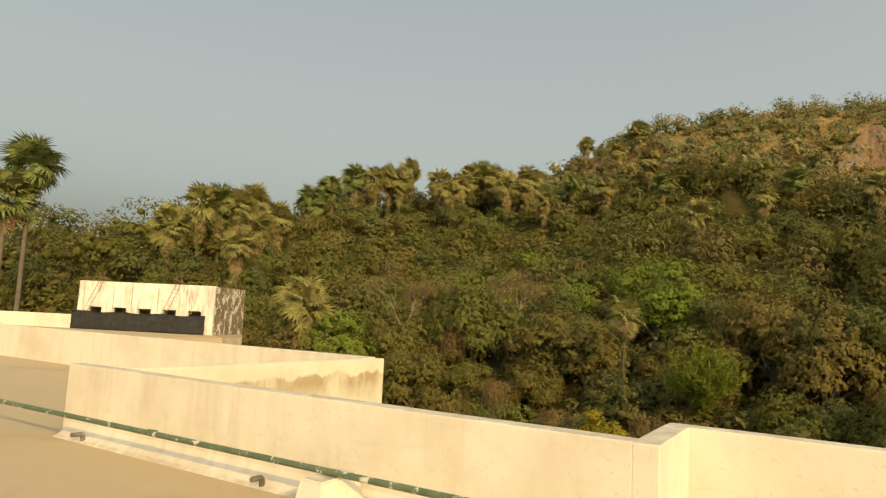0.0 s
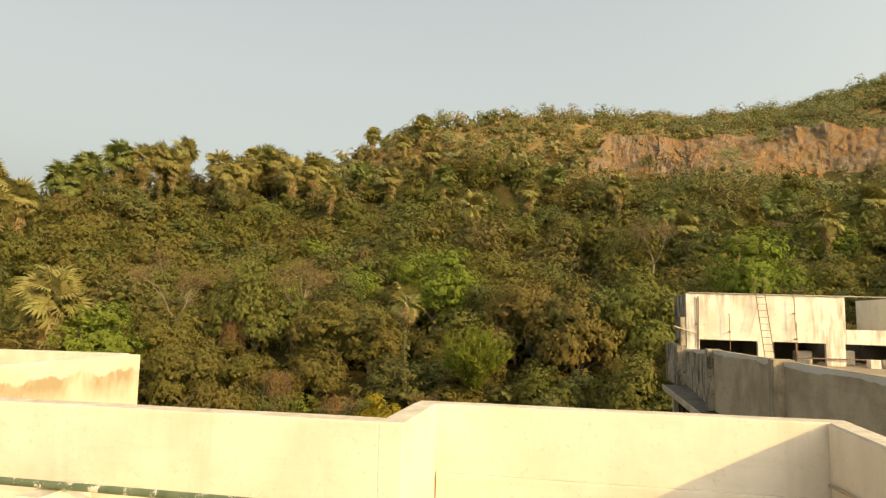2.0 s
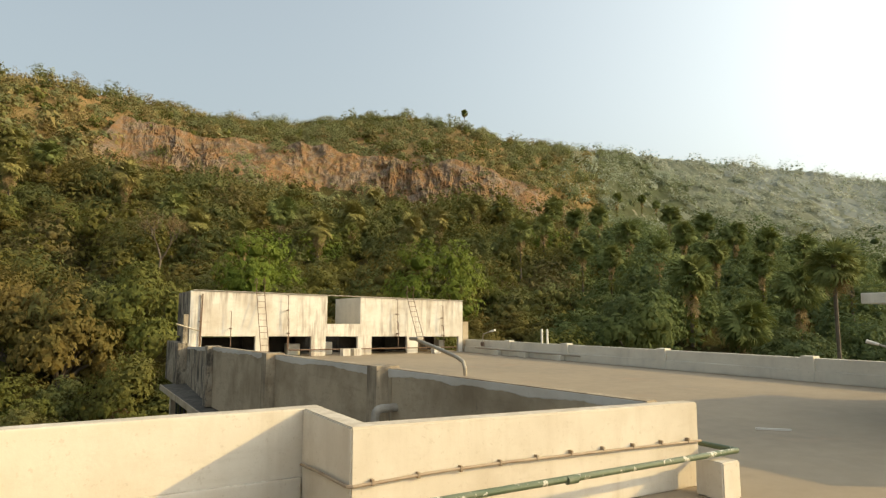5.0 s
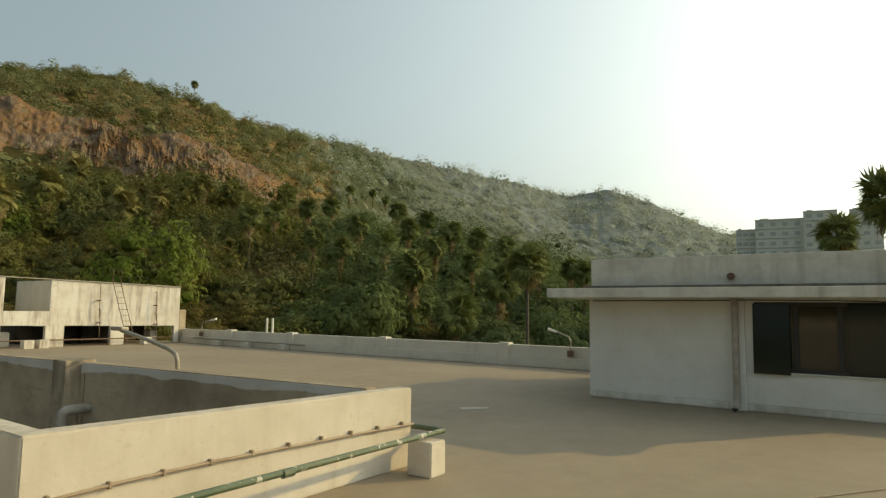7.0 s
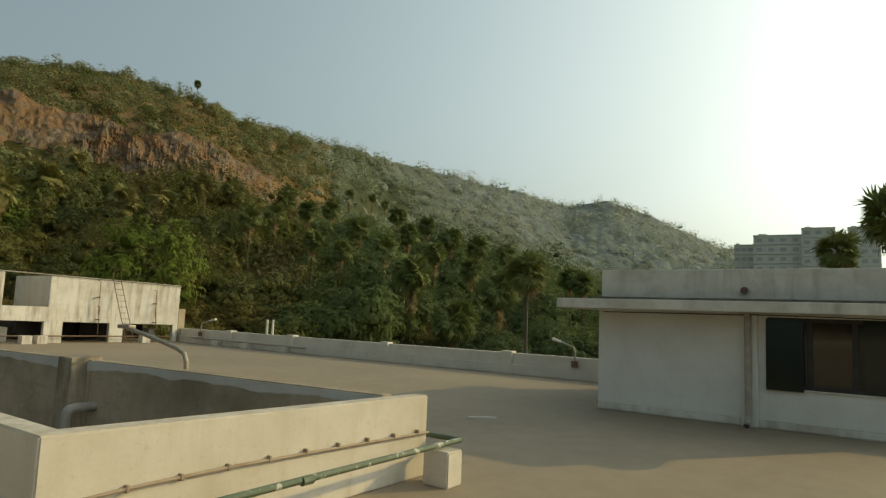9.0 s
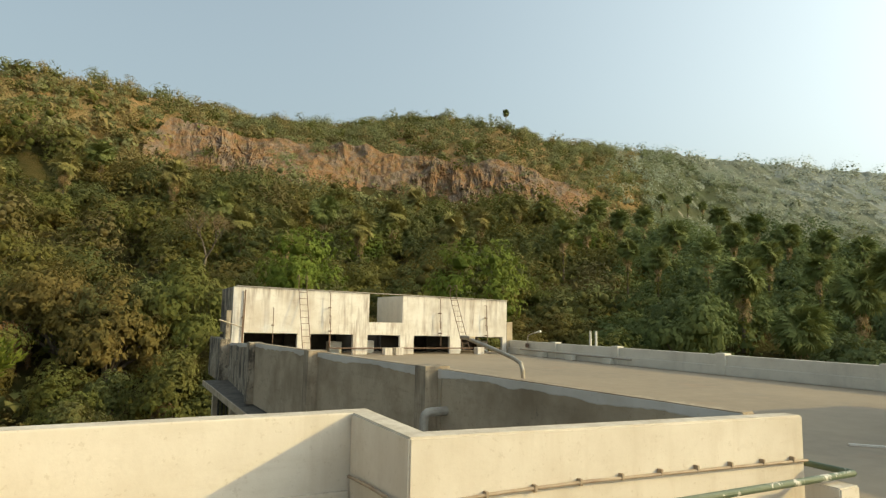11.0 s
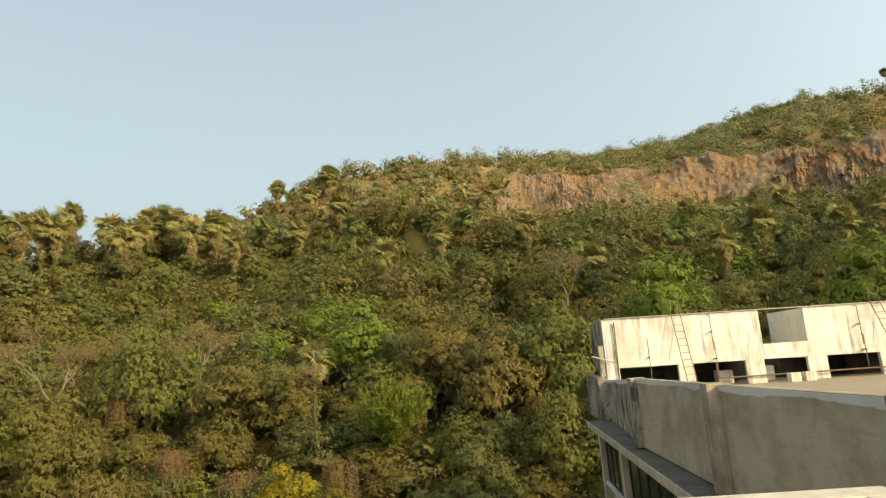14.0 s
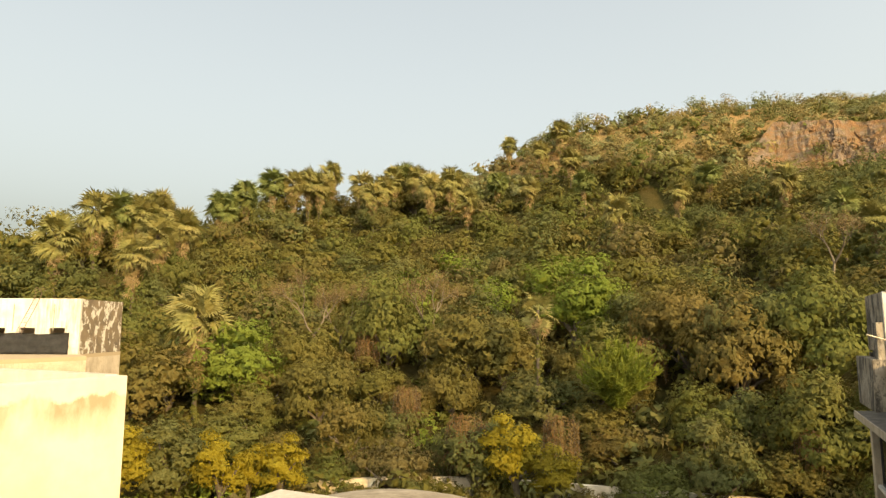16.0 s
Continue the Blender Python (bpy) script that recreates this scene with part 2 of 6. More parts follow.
def leaf_mat(name, lo, hi, warm, through=0.34, patch=0.16, dull=0.46):
    """Foliage: every leaf its own tone, whole trees drifting in hue, some light through the blade."""
    m = Mat(name)
    g = m.node("ShaderNodeNewGeometry")
    c = m.mix(m.times(g.outputs["Random Per Island"], 0.8), lo, hi)
    p = m.coords(space="World")
    n = m.ramp(m.noise(p, patch, 2, 0.5), 0.40, 0.66)
    c = m.mix(m.times(n, dull), c, warm)
    o = m.node("ShaderNodeObjectInfo")
    c = m.mix(m.times(o.outputs["Random"], 0.5), c, (lo[0] * 1.3, lo[1] * 1.3, lo[2] * 1.25))
    m.bump(m.noise(p, 2.6, 5, 0.75), 0.5, 0.2)
    m.out(c, 0.75)
    m.b.inputs["Specular IOR Level"].default_value = 0.08
    tr = m.node("ShaderNodeBsdfTranslucent")
    m.link(c, tr.inputs["Color"])
    mx = m.node("ShaderNodeMixShader")
    mx.inputs[0].default_value = through
    m.link(m.b.outputs[0], mx.inputs[1])
    m.link(tr.outputs[0], mx.inputs[2])
    m.link(mx.outputs[0], m.t.nodes["Material Output"].inputs["Surface"])
    return m.m


LEAF = leaf_mat("forest_leaf", (0.1078, 0.09879, 0.02967), (0.2048, 0.1731, 0.05315), (0.2501, 0.1665, 0.06223))
LEAF_DARK = leaf_mat("dense_dark_leaf", (0.09802, 0.1125, 0.04198), (0.2003, 0.1959, 0.06656), (0.2578, 0.1843, 0.06886))
LEAF_GOLD = leaf_mat("yellow_olive_leaf", (0.1139, 0.1087, 0.02869), (0.2062, 0.1892, 0.05048), (0.2169, 0.17, 0.06131))
LEAF_GREEN = leaf_mat("mid_green_leaf", (0.09482, 0.1101, 0.03053), (0.1986, 0.1967, 0.05281), (0.2253, 0.1731, 0.06094))
LEAF_DEEP = leaf_mat("deep_green_leaf", (0.08364, 0.09698, 0.0346), (0.1794, 0.1794, 0.06279), (0.2392, 0.1842, 0.06901))
# upper slope leaves, base colours paled to stand in for haze
LEAF_UPPER = leaf_mat("hazed_upper_leaf", (0.1706, 0.1872, 0.08719), (0.2635, 0.2759, 0.1231), (0.3204, 0.266, 0.1231))
LEAF_UPGOLD = leaf_mat("hazed_gold_leaf", (0.2207, 0.1879, 0.0798), (0.3311, 0.2678, 0.1097), (0.4013, 0.2819, 0.1246))
# valley leaves carry the haze in their base colour: lifted and bluer
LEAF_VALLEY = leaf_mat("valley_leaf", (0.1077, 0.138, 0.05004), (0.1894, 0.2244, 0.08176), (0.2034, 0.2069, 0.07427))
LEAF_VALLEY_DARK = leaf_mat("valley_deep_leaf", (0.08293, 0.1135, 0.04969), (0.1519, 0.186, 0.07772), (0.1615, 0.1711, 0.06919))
LEAF_LIME = leaf_mat("fresh_lime_leaf", (0.1182, 0.1618, 0.02855), (0.1999, 0.2374, 0.04274), (0.2088, 0.2088, 0.04891), 0.3)
LEAF_DRY = leaf_mat("dry_brown_leaf", (0.1311, 0.1094, 0.04485), (0.2127, 0.1728, 0.07358), (0.1552, 0.1421, 0.05304))
LEAF_FLOWER = leaf_mat("yellow_blossom", (0.234, 0.1935, 0.0242), (0.396, 0.306, 0.033), (0.18, 0.162, 0.0385), 0.3, 0.6, 0.35)
# LEAF_FAR to CANOPY_FAR: haze put into the base colours, stronger with distance
LEAF_FAR = leaf_mat("hazed_far_leaf", (0.3978, 0.4274, 0.3515), (0.4567, 0.4781, 0.3887), (0.4861, 0.4781, 0.3813), 0.5, 0.03)
LEAF_MID = leaf_mat("hazed_mid_leaf", (0.3062, 0.3445, 0.2627), (0.375, 0.4148, 0.3052), (0.421, 0.4069, 0.2967), 0.5, 0.04)
LEAF_FLANK = leaf_mat("hazed_flank_leaf", (0.1648, 0.1979, 0.1058), (0.2215, 0.258, 0.1323), (0.2669, 0.2399, 0.1216), 0.5, 0.05)
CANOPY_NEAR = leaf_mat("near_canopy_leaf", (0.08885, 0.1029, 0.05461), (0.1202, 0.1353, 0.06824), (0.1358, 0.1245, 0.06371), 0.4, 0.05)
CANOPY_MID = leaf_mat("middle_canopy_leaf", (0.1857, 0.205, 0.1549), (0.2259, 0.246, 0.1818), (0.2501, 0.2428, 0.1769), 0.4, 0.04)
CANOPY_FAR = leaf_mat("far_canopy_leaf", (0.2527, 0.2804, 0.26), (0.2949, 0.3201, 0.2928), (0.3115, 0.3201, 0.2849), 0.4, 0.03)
LEAF_TAN = leaf_mat("withered_tan_leaf", (0.17, 0.12, 0.06), (0.27, 0.19, 0.095), (0.21, 0.16, 0.07), 0.2, 0.5)
LEAF_RUSSET = leaf_mat("russet_creeper_leaf", (0.15, 0.087, 0.039), (0.255, 0.158, 0.0675), (0.18, 0.15, 0.0525), 0.2, 0.5)
LEAF_FRESH = leaf_mat("feathery_fresh_leaf", (0.1183, 0.1524, 0.0245), (0.1877, 0.2075, 0.0343), (0.1877, 0.1808, 0.03065), 0.3, 0.5)
BAREWOOD = plain("bare_grey_wood", (0.14, 0.11, 0.075), (0.20, 0.16, 0.11), 2.0, 0.9)
# sunlit tone put into PALM; PALM_GREEN keeps the plain deeper green
PALM = leaf_mat("palm_frond", (0.1624, 0.1642, 0.05544), (0.3389, 0.298, 0.1109), (0.3531, 0.2614, 0.1039), 0.15, 0.4)
PALM_GREEN = leaf_mat("green_palm_frond", (0.126, 0.1552, 0.0528), (0.246, 0.276, 0.0935), (0.258, 0.2415, 0.0858), 0.2, 0.4)
PALM_DRY = leaf_mat("dead_palm_frond", (0.28, 0.2016, 0.1035), (0.4704, 0.3472, 0.1898), (0.3472, 0.252, 0.1323), 0.2, 0.4)
BARK = plain("grey_bark", (0.098, 0.0784, 0.056), (0.182, 0.147, 0.109), 3.0, 0.9, 0.0, 0.5)


def soil_mat():
    """Undergrowth and leaf litter below, dry grass on the upper slopes."""
    m = Mat("hillside_soil")
    p = m.coords(space="World")
    sep = m.node("ShaderNodeSeparateXYZ")
    m.link(p, sep.inputs[0])
    wob = m.node("ShaderNodeMath")
    wob.operation = 'MULTIPLY_ADD'
    m.link(m.noise(p, 0.03, 4, 0.6), wob.inputs[0])
    wob.inputs[1].default_value = 30.0
    m.link(sep.outputs["Z"], wob.inputs[2])
    high = m.ramp(wob.outputs[0], 52.0, 60.0)
    low = m.mix(m.ramp(m.noise(p, 0.25, 5, 0.65), 0.38, 0.64), (0.048, 0.0465, 0.015), (0.0825, 0.0645, 0.0255))
    dry = m.mix(m.ramp(m.noise(p, 0.06, 5, 0.6), 0.38, 0.62), (0.31, 0.19, 0.085), (0.21, 0.155, 0.07))
    dry = m.mix(m.times(m.ramp(m.noise(p, 0.8, 6, 0.7), 0.44, 0.66), 0.5), dry, (0.15, 0.12, 0.05))
    m.bump(m.noise(p, 1.2, 8, 0.75), 0.8, 0.6)
    m.b.inputs["Specular IOR Level"].default_value = 0.03
    c = m.mix(high, low, dry)
    # haze put into the ground colour: pale grey-green past x 170 to 230
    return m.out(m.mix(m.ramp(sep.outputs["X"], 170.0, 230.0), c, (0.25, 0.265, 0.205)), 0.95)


SOIL = soil_mat()


def rock_mat():
    """Grey weathered columns, orange earth washed over them, dry tufts in the clefts."""
    m = Mat("quarry_rock")
    p = m.coords(space="World")
    upright = m.coords((1, 1, 0.35), "World")
    earth = m.mix(m.ramp(m.noise(p, 0.35, 6, 0.7), 0.35, 0.68), (0.285, 0.155, 0.07), (0.21, 0.13, 0.073))
    stone = m.mix(m.ramp(m.noise(upright, 0.9, 7, 0.75), 0.38, 0.64), (0.27, 0.205, 0.15), (0.15, 0.112, 0.085))
    c = m.mix(m.ramp(m.noise(p, 0.24, 9, 0.78), 0.46, 0.56), earth, stone)
    pale = m.ramp(m.noise(upright, 0.7, 6, 0.7), 0.63, 0.70)
    c = m.mix(m.times(pale, 0.6), c, (0.50, 0.43, 0.36))
    crack = m.ramp(m.noise(upright, 1.8, 6, 0.8), 0.57, 0.66)
    c = m.mix(m.times(crack, 0.55), c, (0.12, 0.09, 0.07))
    tuft = m.ramp(m.noise(p, 0.55, 8, 0.8), 0.52, 0.60)
    c = m.mix(m.times(tuft, 0.8), c, (0.155, 0.135, 0.06))
    m.bump(m.noise(upright, 1.4, 9, 0.8), 0.9, 0.6)
    m.b.inputs["Specular IOR Level"].default_value = 0.05
    return m.out(c, 0.95)


ROCK = rock_mat()
# FARWALL and FARPANE are paled so their colours carry the distance haze
FARWALL = plaster("far_concrete", (0.76, 0.74, 0.65), (0.62, 0.60, 0.52), 0.5, 0.3)
ROOMWASH = plaster("room_wash", (0.74, 0.73, 0.67), (0.56, 0.53, 0.46), 0.5, 0.2, (0.42, 0.38, 0.31))
FARPANE = plain("far_window", (0.46, 0.46, 0.42), (0.54, 0.53, 0.48), 0.3, 0.4)


# ---- building helpers ----
def mesh_of(name, bm, material, smooth=False):
    me = bpy.data.meshes.new(name)
    bm.to_mesh(me)
    bm.free()
    for m in (material if isinstance(material, (list, tuple)) else [material]):
        me.materials.append(m)
    if smooth:
        for p in me.polygons:
            p.use_smooth = True
    return me


def part(name, bm, material, parent=None, label="", smooth=False):
    """One mesh object from a bmesh, under a thing where one is given."""
    ob = new(name, mesh_of(name, bm, material, smooth))
    if parent is not None:
        ob.parent = parent
        ob.matrix_parent_inverse = parent.matrix_world.inverted()
    if label:
        ob["label"] = label
    return ob


def thing(name, at, label, category, group="", kind=""):
    """An empty at a thing's base, to carry its parts."""
    ob = new(name)
    ob.empty_display_size = 0.2
    ob.matrix_world = at if isinstance(at, Matrix) else Matrix.Translation(at)
    bpy.context.view_layer.update()
    return tagged(ob, label, category, group, kind)


def prism(bm, corners, z0, z1):
    """Upright prism over a plan polygon; z0 and z1 are one height or one for each corner."""
    n = len(corners)
    zb = z0 if isinstance(z0, (list, tuple)) else [z0] * n
    zt = z1 if isinstance(z1, (list, tuple)) else [z1] * n
    lo = [bm.verts.new((x, y, z)) for (x, y), z in zip(corners, zb)]
    hi = [bm.verts.new((x, y, z)) for (x, y), z in zip(corners, zt)]
    fs = [bm.faces.new(hi), bm.faces.new(lo[::-1])]
    for i in range(n):
        j = (i + 1) % n
        fs.append(bm.faces.new((lo[i], lo[j], hi[j], hi[i])))
    bmesh.ops.recalc_face_normals(bm, faces=fs)
    return bm


def box(x0, x1, y0, y1, z0, z1, bevel=0.012, bm=None):
    b = bmesh.new()
    prism(b, [(x0, y0), (x1, y0), (x1, y1), (x0, y1)], z0, z1)
    if bevel:
        bmesh.ops.bevel(b, geom=b.edges[:], offset=bevel, segments=2, affect='EDGES', profile=0.6)
    if bm is None:
        return b
    tmp = bpy.data.meshes.new("tmp")
    b.to_mesh(tmp)
    b.free()
    bm.from_mesh(tmp)
    bpy.data.meshes.remove(tmp)
    return bm


def tube(points, radius, sides=10, bm=None, caps=True):
    """A round pipe along a line of points, or one tapered by a list of radii."""
    bm = bm or bmesh.new()
    pts = [Vector(p) for p in points]
    rad = radius if isinstance(radius, (list, tuple)) else [radius] * len(pts)
    rings, side = [], None
    for i, p in enumerate(pts):
        d = (pts[min(i + 1, len(pts) - 1)] - pts[max(i - 1, 0)]).normalized()
        turned = side - d * side.dot(d) if side else Vector()
        if turned.length < 0.2:
            turned = d.cross(Vector((0, 0, 1)) if abs(d.z) < 0.95 else Vector((1, 0, 0)))
        side = turned.normalized()
        up = side.cross(d)
        rings.append([bm.verts.new(p + rad[i] * (math.cos(a) * side + math.sin(a) * up))
                      for a in (2 * math.pi * k / sides for k in range(sides))])
    fs = []
    for a, b in zip(rings, rings[1:]):
        for k in range(sides):
            fs.append(bm.faces.new((a[k], a[(k + 1) % sides], b[(k + 1) % sides], b[k])))
    if caps:
        fs += [bm.faces.new(rings[0][::-1]), bm.faces.new(rings[-1])]
    bmesh.ops.recalc_face_normals(bm, faces=fs)
    return bm


def arc(a, corner, b, r, n=5):
    """Points from a to b that round the corner between them."""
    a, c, b = Vector(a), Vector(corner), Vector(b)
    p, q = c + (a - c).normalized() * r, c + (b - c).normalized() * r
    bend = [(1 - t) ** 2 * p + 2 * t * (1 - t) * c + t * t * q for t in (i / n for i in range(n + 1))]
    return [a, *bend, b]


def smooth_line(points, n=6):
    """A rounded line through the points."""
    pts = [Vector(v) for v in points]
    pts = [2 * pts[0] - pts[1], *pts, 2 * pts[-1] - pts[-2]]
    out = []
    for a, b, c, d in zip(pts, pts[1:], pts[2:], pts[3:]):
        for k in range(n):
            t = k / n
            out.append(0.5 * (2 * b + (c - a) * t + (2 * a - 5 * b + 4 * c - d) * t * t + (3 * b - a - 3 * c + d) * t ** 3))
    return out + [pts[-2]]


def wall_piece(name, x0, x1, y0, y1, z0, z1, mat=CREAM, label="", rough=0.006):
    """A plastered wall, a little uneven along its top and faces."""
    bm = bmesh.new()
    lx, ly = x1 - x0, y1 - y0
    nx, ny, nz = max(1, int(lx / 0.3)), max(1, int(ly / 0.3)), max(1, int((z1 - z0) / 0.3))
    prism(bm, [(x0, y0), (x1, y0), (x1, y1), (x0, y1)], z0, z1)
    bmesh.ops.bevel(bm, geom=bm.edges[:], offset=0.016, segments=2, affect='EDGES', profile=0.6)
    for axis, n, a, l in ((0, nx, x0, lx), (1, ny, y0, ly)):
        for i in range(1, n):
            no, co = [0, 0, 0], [0, 0, 0]
            no[axis], co[axis] = 1, a + l * i / n
            bmesh.ops.bisect_plane(bm, geom=bm.verts[:] + bm.edges[:] + bm.faces[:], plane_co=co, plane_no=no)
    for v in bm.verts:
        if v.co.z > z0 + 0.05:
            v.co += rough * noise.noise_vector(v.co * 1.1)
    return tagged(part(name, bm, mat), label, "parapet", kind="structure")


# ---- hill and ground ----
CX, CY, CZ = 0.4, 0.6, 1.87
GROUND = -10.0
# bearing from +y (clockwise), rise of the skyline in degrees, its distance
RIDGE = [(-180, -2, 300), (-100, -1, 200), (-75, 4.5, 110), (-66, 5.9, 115), (-60, 6.9, 120), (-54, 7.8, 128), (-48, 8.6, 138),
         (-41, 10.6, 152), (-33, 12.0, 170), (-27, 13.4, 175), (-20, 15.6, 178), (-14, 18.3, 180), (-7, 19.3, 186), (0, 19.0, 205),
         (9, 17.3, 275), (17, 17.1, 275), (22, 18.3, 262), (27, 18.7, 255), (33, 17.7, 250), (38, 16.1, 270), (43, 15.8, 320),
         (48, 14.9, 400), (52, 13.9, 440), (61, 12.1, 520), (66.5, 10.5, 590), (70, 11.1, 600), (74, 9.5, 620), (79, 6.9, 650),
         (92, 4.5, 700), (110, 0, 400), (180, -2, 300)]
# bearing, then two bends of the slope: rise and distance
SLOPE = [(-180, -6, 120, -4, 200), (-100, -6, 90, -3, 140), (-75, -3, 75, 1.5, 95), (-60, -1, 80, 4.5, 102), (-48, 0, 80, 6, 112),
         (-33, 1, 85, 6.5, 130), (-20, 2.5, 85, 8.5, 132), (-7, 4.5, 88, 11, 135), (0, 5, 92, 12.5, 150), (3, 12.9, 165, 16.0, 178),
         (7, 12.8, 165, 15.5, 178), (14.7, 12.7, 165, 15.1, 178), (18, 12.0, 165, 14.9, 178), (20, 11.0, 165, 14.8, 178), (23.2, 10.8, 165, 14.1, 178), (31.5, 11.0, 165, 14.3, 178), (34.2, 11.0, 165, 13.8, 178),
         (36.8, 10.3, 165, 12.6, 178), (39.4, 9.4, 165, 11.7, 180), (42, 8.9, 165, 10.1, 190), (50, 8, 155, 8.6, 300), (61, 5.3, 150, 6, 350),
         (70, 3.2, 150, 4.5, 400), (79, 2, 150, 3, 400), (92, 0.5, 150, 2, 400), (110, -3, 150, -2, 250)]
RIDGE_T, SLOPE_T = np.array(RIDGE, float), np.array(SLOPE + [(180, -6, 120, -4, 200)], float)


def bumps(x, y, size, seed):
    """Smooth value noise over the plan, about -1 to 1."""
    rs = np.random.RandomState(seed)
    g = rs.uniform(-1, 1, (64, 64))
    u, v = x / size, y / size
    i, j = np.floor(u).astype(int), np.floor(v).astype(int)
    a, b = u - i, v - j
    a, b = a * a * (3 - 2 * a), b * b * (3 - 2 * b)
    q = lambda di, dj: g[(i + di) % 64, (j + dj) % 64]
    return (q(0, 0) * (1 - a) + q(1, 0) * a) * (1 - b) + (q(0, 1) * (1 - a) + q(1, 1) * a) * b


def tops(az, r):
    """Height of the canopy over the hill."""
    el_r, dist = np.interp(az, RIDGE_T[:, 0], RIDGE_T[:, 1]), np.interp(az, RIDGE_T[:, 0], RIDGE_T[:, 2])
    e1, r1, e2, r2 = (np.interp(az, SLOPE_T[:, 0], SLOPE_T[:, k]) for k in range(1, 5))
    rise = lambda e, d: CZ + d * np.tan(np.radians(e))
    z0, z1, z2, z3 = GROUND + 4.5, rise(e1, r1), rise(e2, r2), rise(el_r, dist)
    f = lambda d, a, b: np.clip((d - a) / np.maximum(b - a, 1), 0, 1)
    z = z0 + (z1 - z0) * f(r, 50.0, r1) ** 0.9
    z = z + (z2 - z1) * f(r, r1, r2) + (z3 - z2) * f(r, r2, dist) ** 0.85
    back = f(r, dist * 1.03, dist * 2.2)
    return z + (GROUND - z) * back * back * (3 - 2 * back)


def ground_z(az, r):
    x, y = CX + r * np.sin(np.radians(az)), CY + r * np.cos(np.radians(az))
    fade = np.clip((r - 46) / 25.0, 0, 1)
    cover = 4.5 - 1.2 * np.clip((az - 0) / 6, 0, 1) * np.clip((44 - az) / 4, 0, 1) * np.clip((r - 140) / 25, 0, 1)
    return np.maximum(tops(az, r) - cover, GROUND) + fade * (0.9 * bumps(x, y, 13.0, 3) + 0.5 * bumps(x, y, 5.0, 4)) * (r < 1500)


def spot(az, r, up=0.0):
    a = math.radians(az)
    return Vector((CX + r * math.sin(a), CY + r * math.cos(a), float(ground_z(np.float64(az), np.float64(r))) + up))


def raw_mesh(name, verts, faces, material, smooth=False, index=None):
    """A mesh straight from arrays: verts (n, 3) and faces (m, 3 or 4)."""
    me = bpy.data.meshes.new(name)
    verts, faces = np.asarray(verts, np.float32), np.asarray(faces, np.int32)
    k = faces.shape[1]
    me.vertices.add(len(verts))
    me.vertices.foreach_set("co", verts.ravel())
    me.loops.add(faces.size)
    me.loops.foreach_set("vertex_index", faces.ravel())
    me.polygons.add(len(faces))
    me.polygons.foreach_set("loop_start", np.arange(0, faces.size, k, dtype=np.int32))
    me.polygons.foreach_set("use_smooth", np.full(len(faces), smooth) if isinstance(smooth, bool) else smooth)
    for m in (material if isinstance(material, (list, tuple)) else [material]):
        me.materials.append(m)
    if index is not None:
        me.polygons.foreach_set("material_index", np.asarray(index, np.int32))
    me.update(calc_edges=True)
    return me


def build_ground():
    az = np.arange(-180, 180, 0.8)
    r = np.concatenate([[0.5, 20, 38, 46], np.arange(50, 120, 4), np.arange(120, 300, 6), np.geomspace(300, 900, 22), [1300, 2000, 3200, 4600]])
    A, R = np.meshgrid(az, r, indexing="ij")
    Z = ground_z(A, R)
    X, Y = CX + R * np.sin(np.radians(A)), CY + R * np.cos(np.radians(A))
    v = np.stack([X, Y, Z], -1).reshape(-1, 3)
    na, nr = A.shape
    i, j = np.meshgrid(np.arange(na), np.arange(nr - 1), indexing="ij")
    i2 = (i + 1) % na
    f = np.stack([i * nr + j, i * nr + j + 1, i2 * nr + j + 1, i2 * nr + j], -1).reshape(-1, 4)
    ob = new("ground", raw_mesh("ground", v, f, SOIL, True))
    tagged(ob, "dry brown hillside soil with scrub, rising to a ridge", "ground", kind="structure")


build_ground()


